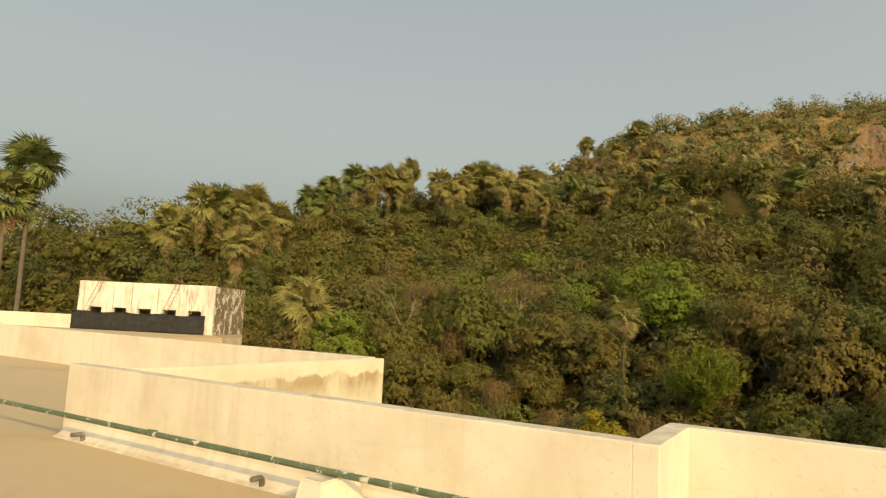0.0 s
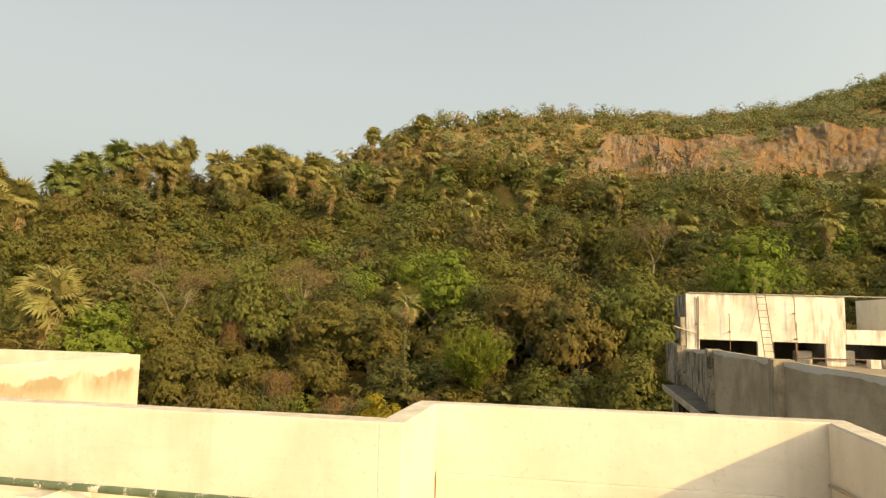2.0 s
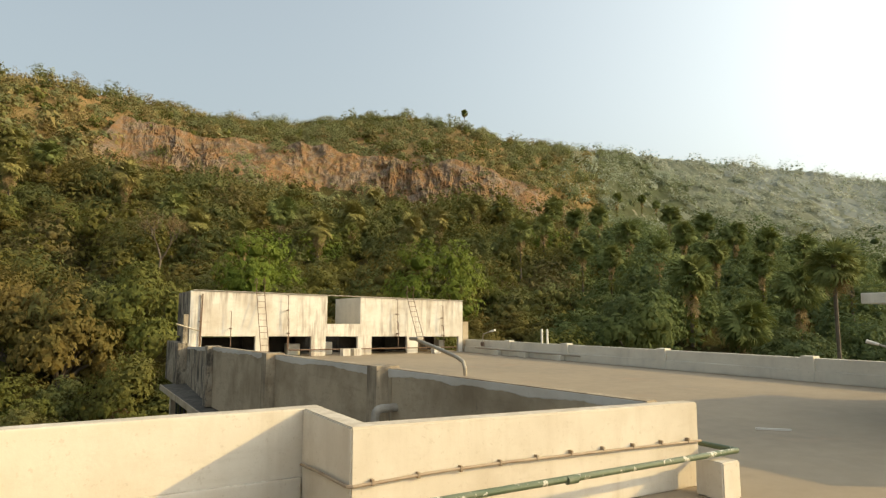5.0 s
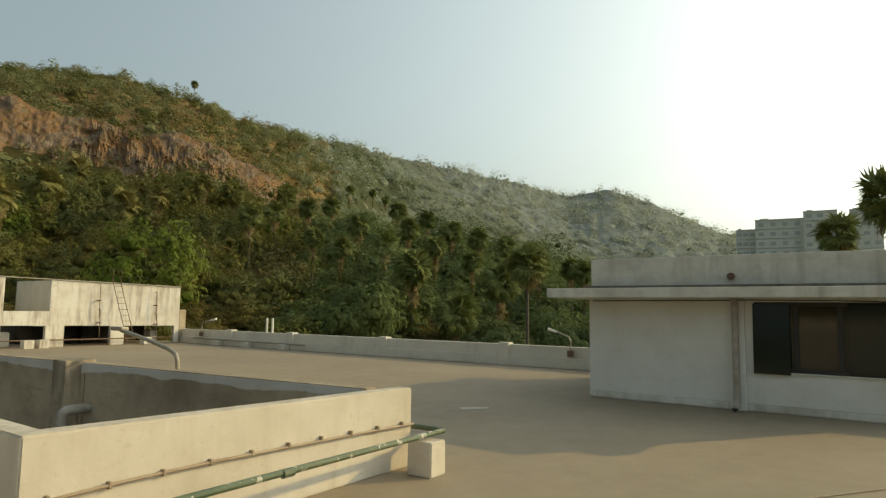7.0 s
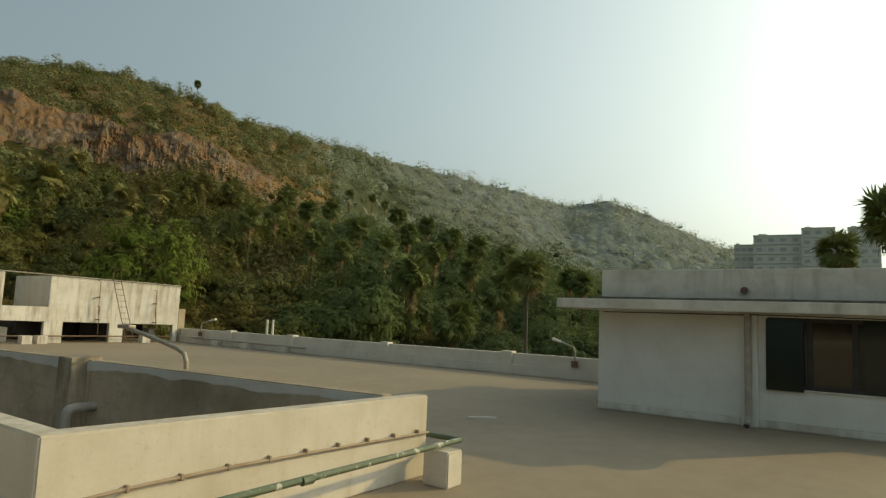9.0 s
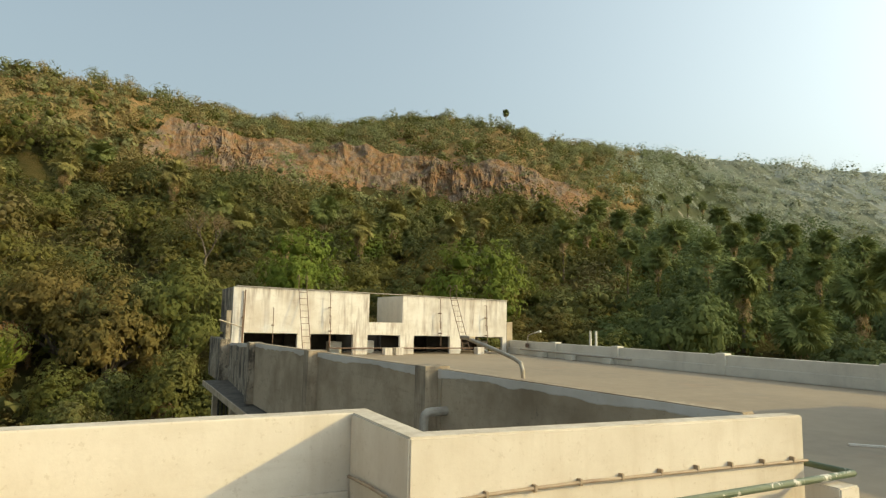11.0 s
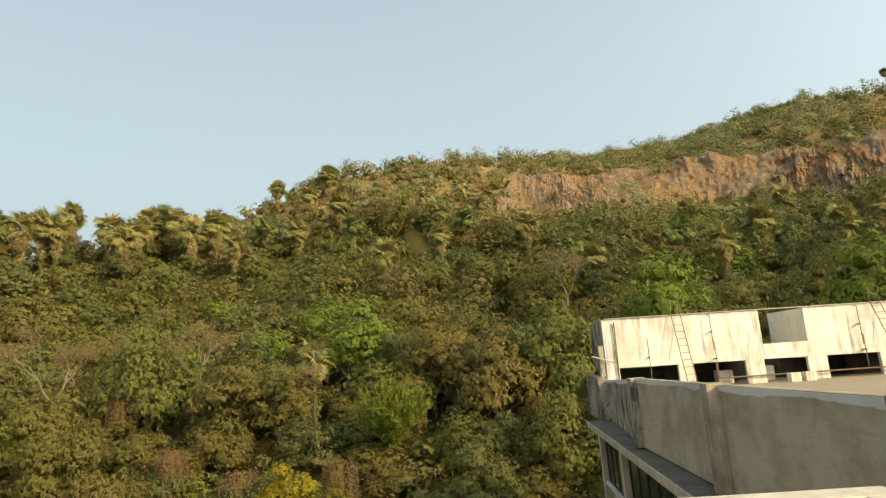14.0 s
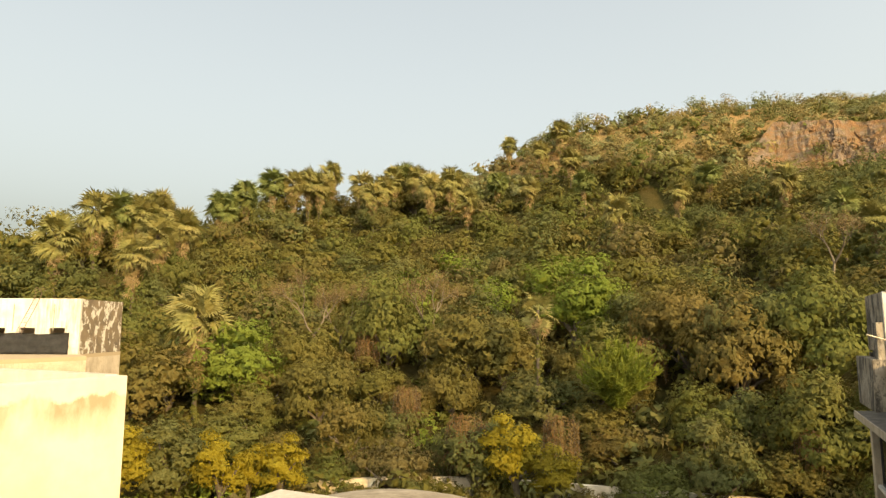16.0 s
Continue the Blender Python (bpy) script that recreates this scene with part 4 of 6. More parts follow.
def distant_canopy():
    """Closed canopy over the far ridge: a sheet of touching round crowns, each of its own size."""
    A, R = np.meshgrid(np.arange(45, 86, 0.22), np.concatenate([np.arange(190, 330, 1.4), np.arange(330, 680, 2.2)]), indexing="ij")
    X, Y = CX + R * np.sin(np.radians(A)), CY + R * np.cos(np.radians(A))
    g = np.random.RandomState(67)
    jx, jy, size = g.rand(128, 128), g.rand(128, 128), g.uniform(0.5, 1.1, (128, 128))
    cell = 4.4
    i, j = np.floor(X / cell).astype(int), np.floor(Y / cell).astype(int)
    top = np.zeros_like(X)
    for di in (-1, 0, 1):
        for dj in (-1, 0, 1):
            a, b = i + di, j + dj
            k = size[a % 128, b % 128]
            d2 = ((X - (a + jx[a % 128, b % 128]) * cell) ** 2 + (Y - (b + jy[a % 128, b % 128]) * cell) ** 2) / (3.9 * k) ** 2
            top = np.maximum(top, 2.6 * k * np.sqrt(np.clip(1 - d2, 0, 1)))
    Z = ground_z(A, R) - 0.6 + top + 0.5 * bumps(X, Y, 30.0, 69) + 0.5 * bumps(X, Y, 12.0, 68) + 0.4 * bumps(X, Y, 1.9, 70)
    v = np.stack([X, Y, Z], -1).reshape(-1, 3)
    n, m = A.shape
    a, b = np.meshgrid(np.arange(n - 1) * m, np.arange(m - 1), indexing="ij")
    q = (a + b).ravel()
    # haze as colour: material index climbs from near to far tone with distance
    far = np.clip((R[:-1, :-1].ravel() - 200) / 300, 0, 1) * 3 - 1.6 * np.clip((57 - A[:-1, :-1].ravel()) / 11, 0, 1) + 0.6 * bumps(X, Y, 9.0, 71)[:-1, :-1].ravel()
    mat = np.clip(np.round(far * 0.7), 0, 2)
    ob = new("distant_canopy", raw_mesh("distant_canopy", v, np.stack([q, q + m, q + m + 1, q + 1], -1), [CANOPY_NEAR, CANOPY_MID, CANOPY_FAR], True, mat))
    tagged(ob, "closed canopy over the distant ridge, coloured for haze", "woods", kind="stuff")


distant_canopy()


far_forest("undergrowth", "low scrub filling the gaps between the trees", 44.5, 185, -80, 90, 3.0, 2.0, 38, 0.52, 65,
           lambda a, r: 0.0 if 4 < a < 43.5 and 162 < r < 181 else (0.9 if clear_of_house(CX + r * math.sin(math.radians(a)), CY + r * math.cos(math.radians(a))) else 0.0), 0.9, None, 0.3, 3, 0.2, 0.3)


far_forest("dry_scrub", "dry brown scrub on the open upper slope", 150, 280, -10, 46, 3.4, 1.5, 38, 0.44, 66, lambda a, r: 0.75 if 162 < r < 180 and a > 5 else 0.7, 0.8, [LEAF_DRY, LEAF_DRY, LEAF_UPPER], 0.3, 3, 0.2, 0.3)
far_forest("rock_scrub", "dry and green tufts growing out of the rock face", 163, 180, 4, 43.5, 3.3, 1.0, 44, 0.34, 72, lambda a, r: 0.6, 0.9, [LEAF_DRY, LEAF_UPPER, LEAF_DARK, LEAF_DRY], 0.3, 3, 0.2, 0.3)
far_forest("foot_scrub", "mixed low scrub along the foot of the hill", 39.0, 57, -68, 12, 2.9, 1.9, 300, 0.2, 69,
           lambda a, r: 0.9 if clear_of_house(CX + r * math.sin(math.radians(a)), CY + r * math.cos(math.radians(a))) and not (-34 < a < 6 and r < 50.5) else 0.0, 0.9, [LEAF, LEAF_GREEN, LEAF_GREEN, LEAF_LIME, LEAF_DRY], 0.3, 6)


# ---- palms ----
def fan_leaf(rs, base, out, length, blades, vs, fs, droop=0.75):
    """A fan-shaped frond: a stalk and pointed blades spread from its end, the fan nodding over."""
    out = out / np.linalg.norm(out)
    side = np.cross(out, (0, 0, 1.0))
    side /= np.linalg.norm(side) + 1e-9
    up = np.cross(side, out)
    hub = base + out * length * 0.46
    w = 0.03 * length
    k = len(vs)
    vs += [base - side * w, base + side * w, hub + side * w * 0.6, hub - side * w * 0.6]
    fs.append((k, k + 1, k + 2, k + 3))
    roll = rs.normal(0, 0.8)
    side = side * math.cos(roll) + up * math.sin(roll)
    up = np.cross(side, out)
    axis = out * math.cos(droop) - up * math.sin(droop)
    face = np.cross(side, axis)
    for i in range(blades):
        a = math.radians(-140 + 280 * i / (blades - 1)) + rs.normal(0, 0.06)
        d = axis * math.cos(a) + side * math.sin(a)
        q = np.cross(d, face)
        l = length * 0.56 * (0.78 + 0.22 * math.cos(a)) * rs.uniform(0.82, 1.12)
        k = len(vs)
        vs += [hub, hub + d * l * 0.55 + q * l * 0.066 + face * l * 0.06, hub + d * l - face * l * 0.22, hub + d * l * 0.55 - q * l * 0.066 + face * l * 0.06]
        fs.append((k, k + 1, k + 2, k + 3))


def palm_kind(seed, trunk_h, fronds, dead, label, low=-0.95, reach=1.0, hang=4.4, leaf=PALM):
    rs = np.random.RandomState(seed)
    root = thing("palm_tree", (0, 0, -300), label, "palm tree", "palms on the hill")
    bm = bmesh.new()
    tube([(0, 0, -1.5), (0.05, 0, trunk_h * 0.35), (0.1, 0.05, trunk_h * 0.7), (0.12, 0.05, trunk_h)], [0.24, 0.18, 0.17, 0.2], 8, bm)
    trunk = part("trunk", bm, BARK, root)
    trunk.matrix_parent_inverse, trunk.matrix_basis = Matrix(), Matrix()
    vs, fs = [], []
    top = np.array([0.12, 0.05, trunk_h + 0.1])
    for i in range(fronds):
        f = (i + 0.5) / fronds
        a = i * 2.39996
        e = math.asin(math.sin(low) + (0.985 - math.sin(low)) * f) + rs.normal(0, 0.1)
        out = np.array([math.cos(a) * math.cos(e), math.sin(a) * math.cos(e), math.sin(e)])
        fan_leaf(rs, top - np.array([0, 0, 0.8 * (1 - f)]), out, rs.uniform(2.4, 3.3) * reach, 24, vs, fs, rs.normal(0.12, 0.3))
    crown = new("crown", raw_mesh("crown", np.array(vs), np.array(fs), leaf))
    crown.parent = root
    if trunk_h < 10:
        n = 190
        a, h = rs.uniform(0, 6.28, n), rs.uniform(0.5, trunk_h - 0.9, n)
        out = np.stack([np.cos(a), np.sin(a), rs.uniform(-0.3, 0.6, n)], 1)
        reach = rs.uniform(0.25, 0.75, n) * (0.8 + 0.45 * np.sin(h * 1.3 + seed))
        at = out * reach[:, None] + np.stack([np.full(n, 0.1), np.full(n, 0.04), h], 1)
        v, f = leaf_cards(rs, at, out, 0.42)
        vine = new("creeper", raw_mesh("creeper", v, f, LEAF_GREEN))
        vine.parent = root
        vine["label"] = "leafy creeper round the trunk"
    if dead:
        vs, fs = [], []
        for i in range(dead):
            a = rs.uniform(0, 6.28)
            e = rs.uniform(-1.4, -0.5)
            out = np.array([math.cos(a) * math.cos(e), math.sin(a) * math.cos(e), math.sin(e)])
            down = rs.uniform(0.6, 1.0) + hang * (i / dead) ** 1.4
            fan_leaf(rs, top - np.array([0, 0, down]), out, rs.uniform(1.7, 2.6) * (1 - 0.09 * down), 11, vs, fs, rs.uniform(0.2, 0.9))
        skirt = new("dead_fronds", raw_mesh("dead_fronds", np.array(vs), np.array(fs), PALM_DRY))
        skirt.parent = root
        skirt["label"] = "hanging dry tan fronds"
    return root


PALMS = [palm_kind(71, 9.0, 50, 60, "fan palm with a round crown and hanging dry fronds"), palm_kind(72, 9.0, 44, 78, "fan palm with a thick skirt of dry fronds"),
         palm_kind(73, 9.0, 56, 30, "fan palm with a full green crown", leaf=PALM_GREEN),
         palm_kind(74, 9.0, 14, 46, "half-dead fan palm with a heavy skirt of brown fronds", hang=1.4)]
TALL = palm_kind(77, 17.0, 50, 12, "tall fan palm standing clear of the woods", -0.85, 0.92, 1.5, PALM_GREEN)


def put_palms():
    rs = random.Random(4)
    for i, (az, d, z, s) in enumerate(PALM_SPOTS):
        if az < -64:
            p = spot(az, d)
            plant(TALL, Vector((p.x, p.y, z - 17.0 * 1.25)), az, 1.25)
            continue
        kind = PALMS[(0, 1, 2, 0, 1)[i % 5]] if az < 35 else PALMS[2]
        p = spot(az, d)
        if abs(az + 15.7) < 0.05:
            kind, s = PALMS[3], 0.72
        plant(kind, Vector((p.x, p.y, z - 9.0 * s)), rs.uniform(0, 6.28), s)


put_palms()


def palm_thicket():
    """Broadleaf trees crowding round the trunks of the palms along the skyline."""
    rs = random.Random(14)
    for az, d, z, s in PALM_SPOTS:
        if -62 < az < -25 and d > 78:
            p = spot(az + rs.uniform(-1.0, 1.0), d + rs.uniform(2.5, 4.5), -0.4)
            plant(KINDS[rs.choice((0, 2, 3, 0, 4))], p, rs.uniform(0, 6.28), rs.uniform(1.25, 1.6), rs.uniform(0.95, 1.2))


palm_thicket()
for az, el, d, s in ((32.8, 18.6, 249, 0.62), (63.1, 4.4, 62, 0.92), (91.2, 8.8, 58, 1.03), (87.7, 6.4, 70, 0.85), (93.9, 5.2, 64, 0.9)):
    b = spot(az, d)
    plant(TALL, Vector((b.x, b.y, CZ + d * math.tan(math.radians(el)) - 17.0 * s)), az, s)


# ---- creepers, bare trees and the feathery clump ----
def hanging_creeper(seed, label):
    """A curtain of dry strands hanging from a height, with small leaves along every strand."""
    rs = np.random.RandomState(seed)
    root = thing("creeper", (0, 0, -300), label, "creeper", "hanging creepers")
    stems, at, way = bmesh.new(), [], []
    for i in range(58):
        a, q = rs.uniform(0, 2 * np.pi), rs.uniform(0.5, 1.0)
        x, y, z = 1.5 * q * math.cos(a), 0.9 * q * math.sin(a), 5.4 - 1.2 * q * q + rs.normal(0, 0.25)
        length = min(rs.uniform(1.8, 4.2), z - 0.2)
        line = [(x * (1 + 0.12 * t) + 0.08 * math.sin(3 * t + i), y * (1 + 0.12 * t), z - length * t) for t in (0, 0.3, 0.65, 1)]
        tube(line, 0.012, 3, stems)
        for t in np.linspace(0.0, 1.0, 44):
            k = min(int(t * 3), 2)
            p = np.array(line[k]) * (1 - (t * 3 - k)) + np.array(line[k + 1]) * (t * 3 - k)
            at.append(p + rs.normal(0, 0.075, 3))
            way.append(np.array([math.cos(a), math.sin(a), 0.4]) + rs.normal(0, 0.35, 3))
    wood = part("vine", stems, BAREWOOD, root)
    wood.matrix_parent_inverse, wood.matrix_basis = Matrix(), Matrix()
    way = np.array(way)
    v, f = leaf_cards(rs, np.array(at), way / np.linalg.norm(way, axis=1, keepdims=True), 0.13)
    leaves = new("foliage", raw_mesh("foliage", v, f, LEAF_RUSSET))
    leaves.parent = root
    return root


CREEPER = hanging_creeper(91, "dry russet creeper hanging over the trees")
for az, d, s in ((-21.5, 52, 1.0), (-20.3, 53, 0.8), (-13.8, 54, 0.9), (-26.8, 60, 0.8), (-7.6, 66, 0.9), (-6.6, 67, 0.8), (4.2, 55, 0.7), (-30.6, 74, 0.9),
                 (-2.4, 70, 0.8), (8.5, 60, 0.7)):
    plant(CREEPER, spot(az, d - 3.0, 0.0), math.radians(-az), s * 1.1)


def bare_tree(seed, label):
    """A leafless tree: limbs that fork four times into thin twigs."""
    rs = random.Random(seed)
    root = thing("bare_tree", (0, 0, -300), label, "tree", "bare trees")
    bm = bmesh.new()
    tips = []

    def limb(a, d, length, thick, depth):
        b = a + d * length
        mid = (a + b) / 2 + Vector((rs.uniform(-1, 1), rs.uniform(-1, 1), rs.uniform(-.5, 1))) * length * 0.08
        tube([a, mid, b], [thick, thick * 0.85, thick * 0.65], 5 if depth < 2 else 3, bm)
        if depth < 5:
            for _ in range(3 if depth in (1, 3) else 2):
                e = (d + Vector((rs.uniform(-1, 1), rs.uniform(-1, 1), rs.uniform(-.35, .8))) * 0.75).normalized()
                limb(b, e, length * rs.uniform(0.62, 0.85), thick * 0.6, depth + 1)
        if depth > 3:
            tips.extend([mid, b])

    limb(Vector((0, 0, -1)), Vector((0, 0, 1)), 2.9, 0.2, 0)
    wood = part("trunk", bm, BAREWOOD, root)
    wood.matrix_parent_inverse, wood.matrix_basis = Matrix(), Matrix()
    g = np.random.RandomState(seed)
    at = np.repeat(np.array([tuple(q) for q in tips]), 14, axis=0)
    at = at + g.normal(0, 0.3, at.shape)
    v, f = leaf_cards(g, at, g.normal(0, 1, at.shape), 0.1)
    dry = new("foliage", raw_mesh("foliage", v, f, LEAF_TAN))
    dry.parent = root
    dry["label"] = "thin withered tan leaves"
    return root


BARE = bare_tree(31, "nearly bare grey-branched tree with withered tan leaves")
for az, d, up, s in ((-35.2, 74, 2.2, 1.15), (-25.5, 72, 1.8, 1.15), (-33.0, 76, 2.0, 1.0), (6.5, 82, 2.4, 1.0)):
    plant(BARE, spot(az, d, up), az, s)


def feathery_clump():
    """Plumes of fine bright leaves that fan out and nod at their tips."""
    rs = np.random.RandomState(41)
    vs, fs = [], []
    for _ in range(110):
        a, lean = rs.uniform(0, 6.28), rs.uniform(0.05, 0.62)
        out = np.array([math.cos(a) * math.sin(lean), math.sin(a) * math.sin(lean), math.cos(lean)])
        length = rs.uniform(3.8, 6.6)
        for t in np.linspace(0.12, 1.0, 42):
            p = out * length * t + np.array([0, 0, -0.55 * t * t * length * math.sin(lean)])
            d = out * 0.9 + rs.normal(0, 0.55, 3)
            d /= np.linalg.norm(d)
            w = np.cross(d, rs.normal(0, 1, 3))
            w /= np.linalg.norm(w)
            l = rs.uniform(0.45, 0.8)
            k = len(vs)
            vs += [p - w * 0.08, p + w * 0.08, p + d * l]
            fs.append((k, k + 1, k + 2))
    root = thing("feathery_bush", spot(-9.4, 54.5, 3.4), "bright green feathery bush rising out of the woods", "bush")
    crown = new("foliage", raw_mesh("foliage", np.array(vs), np.array(fs), LEAF_FRESH))
    crown.parent = root


feathery_clump()


# ---- roof terraces and building bodies ----
def slab(name, corners, z0, z1, mat, label, category="roof"):
    bm = prism(bmesh.new(), corners, z0, z1)
    return tagged(part(name, bm, mat), label, category, kind="structure")


TERRACE = [(24, -25), (24, 3.0), (20.3, 3.0), (20.3, 34.8), (5.2, 34.8), (5.27, 31), (4.8, 22.7), (4.97, 16), (5.5, 10.6), (6.35, 5.2),
           (2.6, 5.2), (2.6, 6.5), (-1.3, 6.5), (-1.3, 5.2), (-8.1, 5.2), (-8.1, 10.85), (-36, 10.85), (-36, 30.0), (-38.9, 31.5), (-41.3, 36.4), (-51.4, 31.7), (-80, 18.5), (-80, -25)]
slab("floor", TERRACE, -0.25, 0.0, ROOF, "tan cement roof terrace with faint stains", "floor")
slab("building_body", [(x * 0.999 + 0.02, y - 0.06 if y > 0 else y) for x, y in TERRACE], GROUND - 1, -0.25, BEIGE, "grey rendered walls of the building below", "wall")

LAB = "cream lime-washed roof parapet with faint stains"
wall_piece("wall_1", -9.4, -1.31, 5.14, 5.36, 0.0, 1.0, CREAM, LAB)
wall_piece("wall_2", -1.32, -1.10, 5.14, 6.38, 0.0, 1.0, CREAM, LAB)
wall_piece("wall_3", -1.32, 2.66, 6.38, 6.58, 0.0, 0.995, CREAM, LAB)
wall_piece("wall_6", -8.27, -8.03, 5.36, 10.972, -4.0, 1.02, DRIP, "stained cream parapet on the side of the far wing")
wall_piece("wall_7", -36, -8.272, 10.75, 10.97, 0.0, 1.04, CREAM, LAB)
# plaster cove along the foot of the long parapet
cove = bmesh.new()
profile = [(5.142, 0.0), (4.96, 0.0), (5.03, 0.03), (5.085, 0.075), (5.12, 0.13), (5.142, 0.20)]
ends = [[cove.verts.new((x, y, z)) for y, z in profile] for x in (-9.3, -1.34)]
for k in range(len(profile)):
    n = (k + 1) % len(profile)
    cove.faces.new((ends[0][k], ends[1][k], ends[1][n], ends[0][n]))
cove.faces.new(ends[0])
cove.faces.new(ends[1][::-1])
bmesh.ops.recalc_face_normals(cove, faces=cove.faces[:])
tagged(part("baseboard", cove, CREAM), "rounded plaster cove at the foot of the parapet", "cove", kind="structure")
# long skirting bands at the foot of the recess
wall_piece("wall_9", -1.09, 2.44, 6.33, 6.379, 0.0, 0.34, CREAM, "low plaster band along the foot of the parapet", 0.003)


def skew_wall(name, a, b, thick, z0, za, zb, mat, label):
    """A straight parapet between two plan points, its outer face on the line a to b."""
    d = (Vector(b) - Vector(a)).normalized()
    n = Vector((d.y, -d.x)) * thick
    bm = prism(bmesh.new(), [a, (a[0] + n.x, a[1] + n.y), (b[0] + n.x, b[1] + n.y), b], z0, [za, za, zb, zb])
    bmesh.ops.bevel(bm, geom=bm.edges[:], offset=0.015, segments=2, affect='EDGES')
    return tagged(part(name, bm, mat), label, "parapet", kind="structure")


corner = prism(bmesh.new(), [(2.45, 5.125), (6.72, 5.04), (6.72, 5.24), (2.66, 5.325), (2.66, 6.378), (2.45, 6.378)], 0.0, [0.99, 0.935, 0.935, 0.99, 0.995, 0.995])
bmesh.ops.bevel(corner, geom=corner.edges[:], offset=0.015, segments=2, affect='EDGES')
tagged(part("wall_5", corner, CREAM), LAB, "parapet", kind="structure")
skew_wall("wall_8", (-49.0, 26.9), (-80, 12.5), 0.22, 0.0, 1.05, 1.0, CREAM, LAB)
COURT = [((6.18, 5.30), 0.95), ((5.43, 10.45), 1.0), ((4.85, 15.7), 1.0), ((4.66, 22.6), 0.93), ((5.14, 30.85), 0.58)]
for k, ((a, za), (b, zb)) in enumerate(zip(COURT, COURT[1:])):
    skew_wall("wall_%d" % (10 + k), a, b, 0.22, -1.05, za, zb, MOULD_BLACK if k == 3 else MOULDY, "grey weather-stained parapet over the courtyard")
for k, ((a, za), (b, zb)) in enumerate(zip(COURT, COURT[1:])):
    d = (Vector(b) - Vector(a)).normalized()
    n = Vector((-d.y, d.x)) * 0.005
    bm = bmesh.new()
    rows = []
    steps = max(24, int((Vector(b) - Vector(a)).length * 40))
    for i in range(steps + 1):
        t = i / steps
        at = Vector(a).lerp(Vector(b), t)
        z = za + (zb - za) * t
        low = 0.13 + 0.07 * noise.noise((at.x * 0.7, at.y * 0.7, 3.0)) + 0.03 * noise.noise((at.x * 3.1, at.y * 3.1, 9.0)) + 0.012 * noise.noise((at.x * 11, at.y * 11, 5.0))
        out = at + n
        rows.append([bm.verts.new(v) for v in ((at.x, at.y, z - low), (out.x, out.y, z - low + 0.012), (out.x, out.y, z - 0.014), (at.x, at.y, z - 0.012))])
    for u, v in zip(rows, rows[1:]):
        for j in range(3):
            bm.faces.new((u[j], u[j + 1], v[j + 1], v[j]))
    bm.normal_update()
    bmesh.ops.recalc_face_normals(bm, faces=bm.faces[:])
    tagged(part("trim_%d" % (10 + k), bm, PALEWASH), "paler washed band along the parapet top", "band", kind="structure")
for k, (x, y, z) in enumerate(((5.22, 10.55, 1.04), (4.66, 15.75, 1.03), (4.5, 22.4, 0.95))):
    ob = part("wall_%d" % (20 + k), box(x - 0.04, x + 0.42, y, y + 0.42, -1.05, z, 0.015), MOULD_BLACK if k == 2 else PIER)
    tagged(ob, "stained pier proud of the courtyard parapet", "pier", kind="structure")

# far side of the wing
wall_piece("wall_30", 20.2, 20.42, 5.9, 30.9, 0.0, 0.72, GREYWASH, "low grey-white parapet along the terrace edge")
wall_piece("wall_31", 20.12, 20.2, 5.9, 30.9, 0.0, 0.34, GREYWASH, "low plaster kerb along the parapet foot", 0.003)
for y in (11.3, 16.9, 22.4, 26.8):
    ob = part("pier", box(20.1, 20.46, y - 0.2, y + 0.2, 0.0, 0.78, 0.015), GREYWASH)
    tagged(ob, "small pier in the low parapet", "pier", "piers of the low parapet", "structure")
wall_piece("wall_32", 14.2, 14.42, -14, -0.16, 0.0, 0.82, GREYWASH, "low grey-white parapet beside the roof room")
wall_piece("wall_33", -80, 24, -25.2, -25, 0.0, 1.0, CREAM, LAB)
wall_piece("wall_34", -80, -79.8, -25, 18.5, 0.0, 1.0, CREAM, LAB)

# courtyard side: sun shades, bands and windows of the storey below
for k, (z, x) in enumerate(((-1.12, 4.2), (-4.6, 4.35))):
    bm = prism(bmesh.new(), [(x, 12.2), (x + 1.2, 12.2), (x + 1.2, 31.4), (x, 31.4)], [z - 0.14, z - 0.06, z - 0.06, z - 0.14], [z, z + 0.09, z + 0.09, z])
    tagged(part("trim_%d" % (1 + k), bm, GRIME), "sloping concrete sun shade with black mould", "sun shade", kind="structure")
    tagged(part("trim_%d" % (3 + k), box(x - 0.06, x - 0.002, 12.2, 31.4, z - 0.2, z + 0.03, 0.012), BEIGE), "pale stained front edge of the sun shade", "fascia", kind="structure")


def court_window(y0, y1, z0, z1, n, name):
    """A window let into the courtyard wall: frame, panes and bars."""
    root = thing(name, (4.6, (y0 + y1) / 2, z0), "dark shaded window under the sun shade", "window", kind="structure")
    part("window_frame", box(4.52, 4.62, y0, y1, z0, z0 + 0.07), DARKFRAME, root)
    part("window_frame", box(4.52, 4.62, y0, y1, z1 - 0.07, z1), DARKFRAME, root)
    for i in range(n + 1):
        y = y0 + (y1 - y0 - 0.08) * i / n
        part("mullion", box(4.525, 4.615, y, y + 0.08, z0 + 0.07, z1 - 0.07), DARKFRAME, root)
    for i in range(n):
        a, b = y0 + (y1 - y0) * i / n, y0 + (y1 - y0) * (i + 1) / n
        part("pane", box(4.56, 4.575, a + 0.05, b - 0.03, z0 + 0.07, z1 - 0.07, 0), GLASS, root)
    part("window_sill", box(4.40, 4.66, y0 - 0.1, y1 + 0.1, z0 - 0.1, z0), GREYWASH, root)


court_window(26.0, 29.2, -3.2, -1.5, 3, "window_2")
court_window(18.2, 24.6, -2.9, -1.4, 5, "window_3")
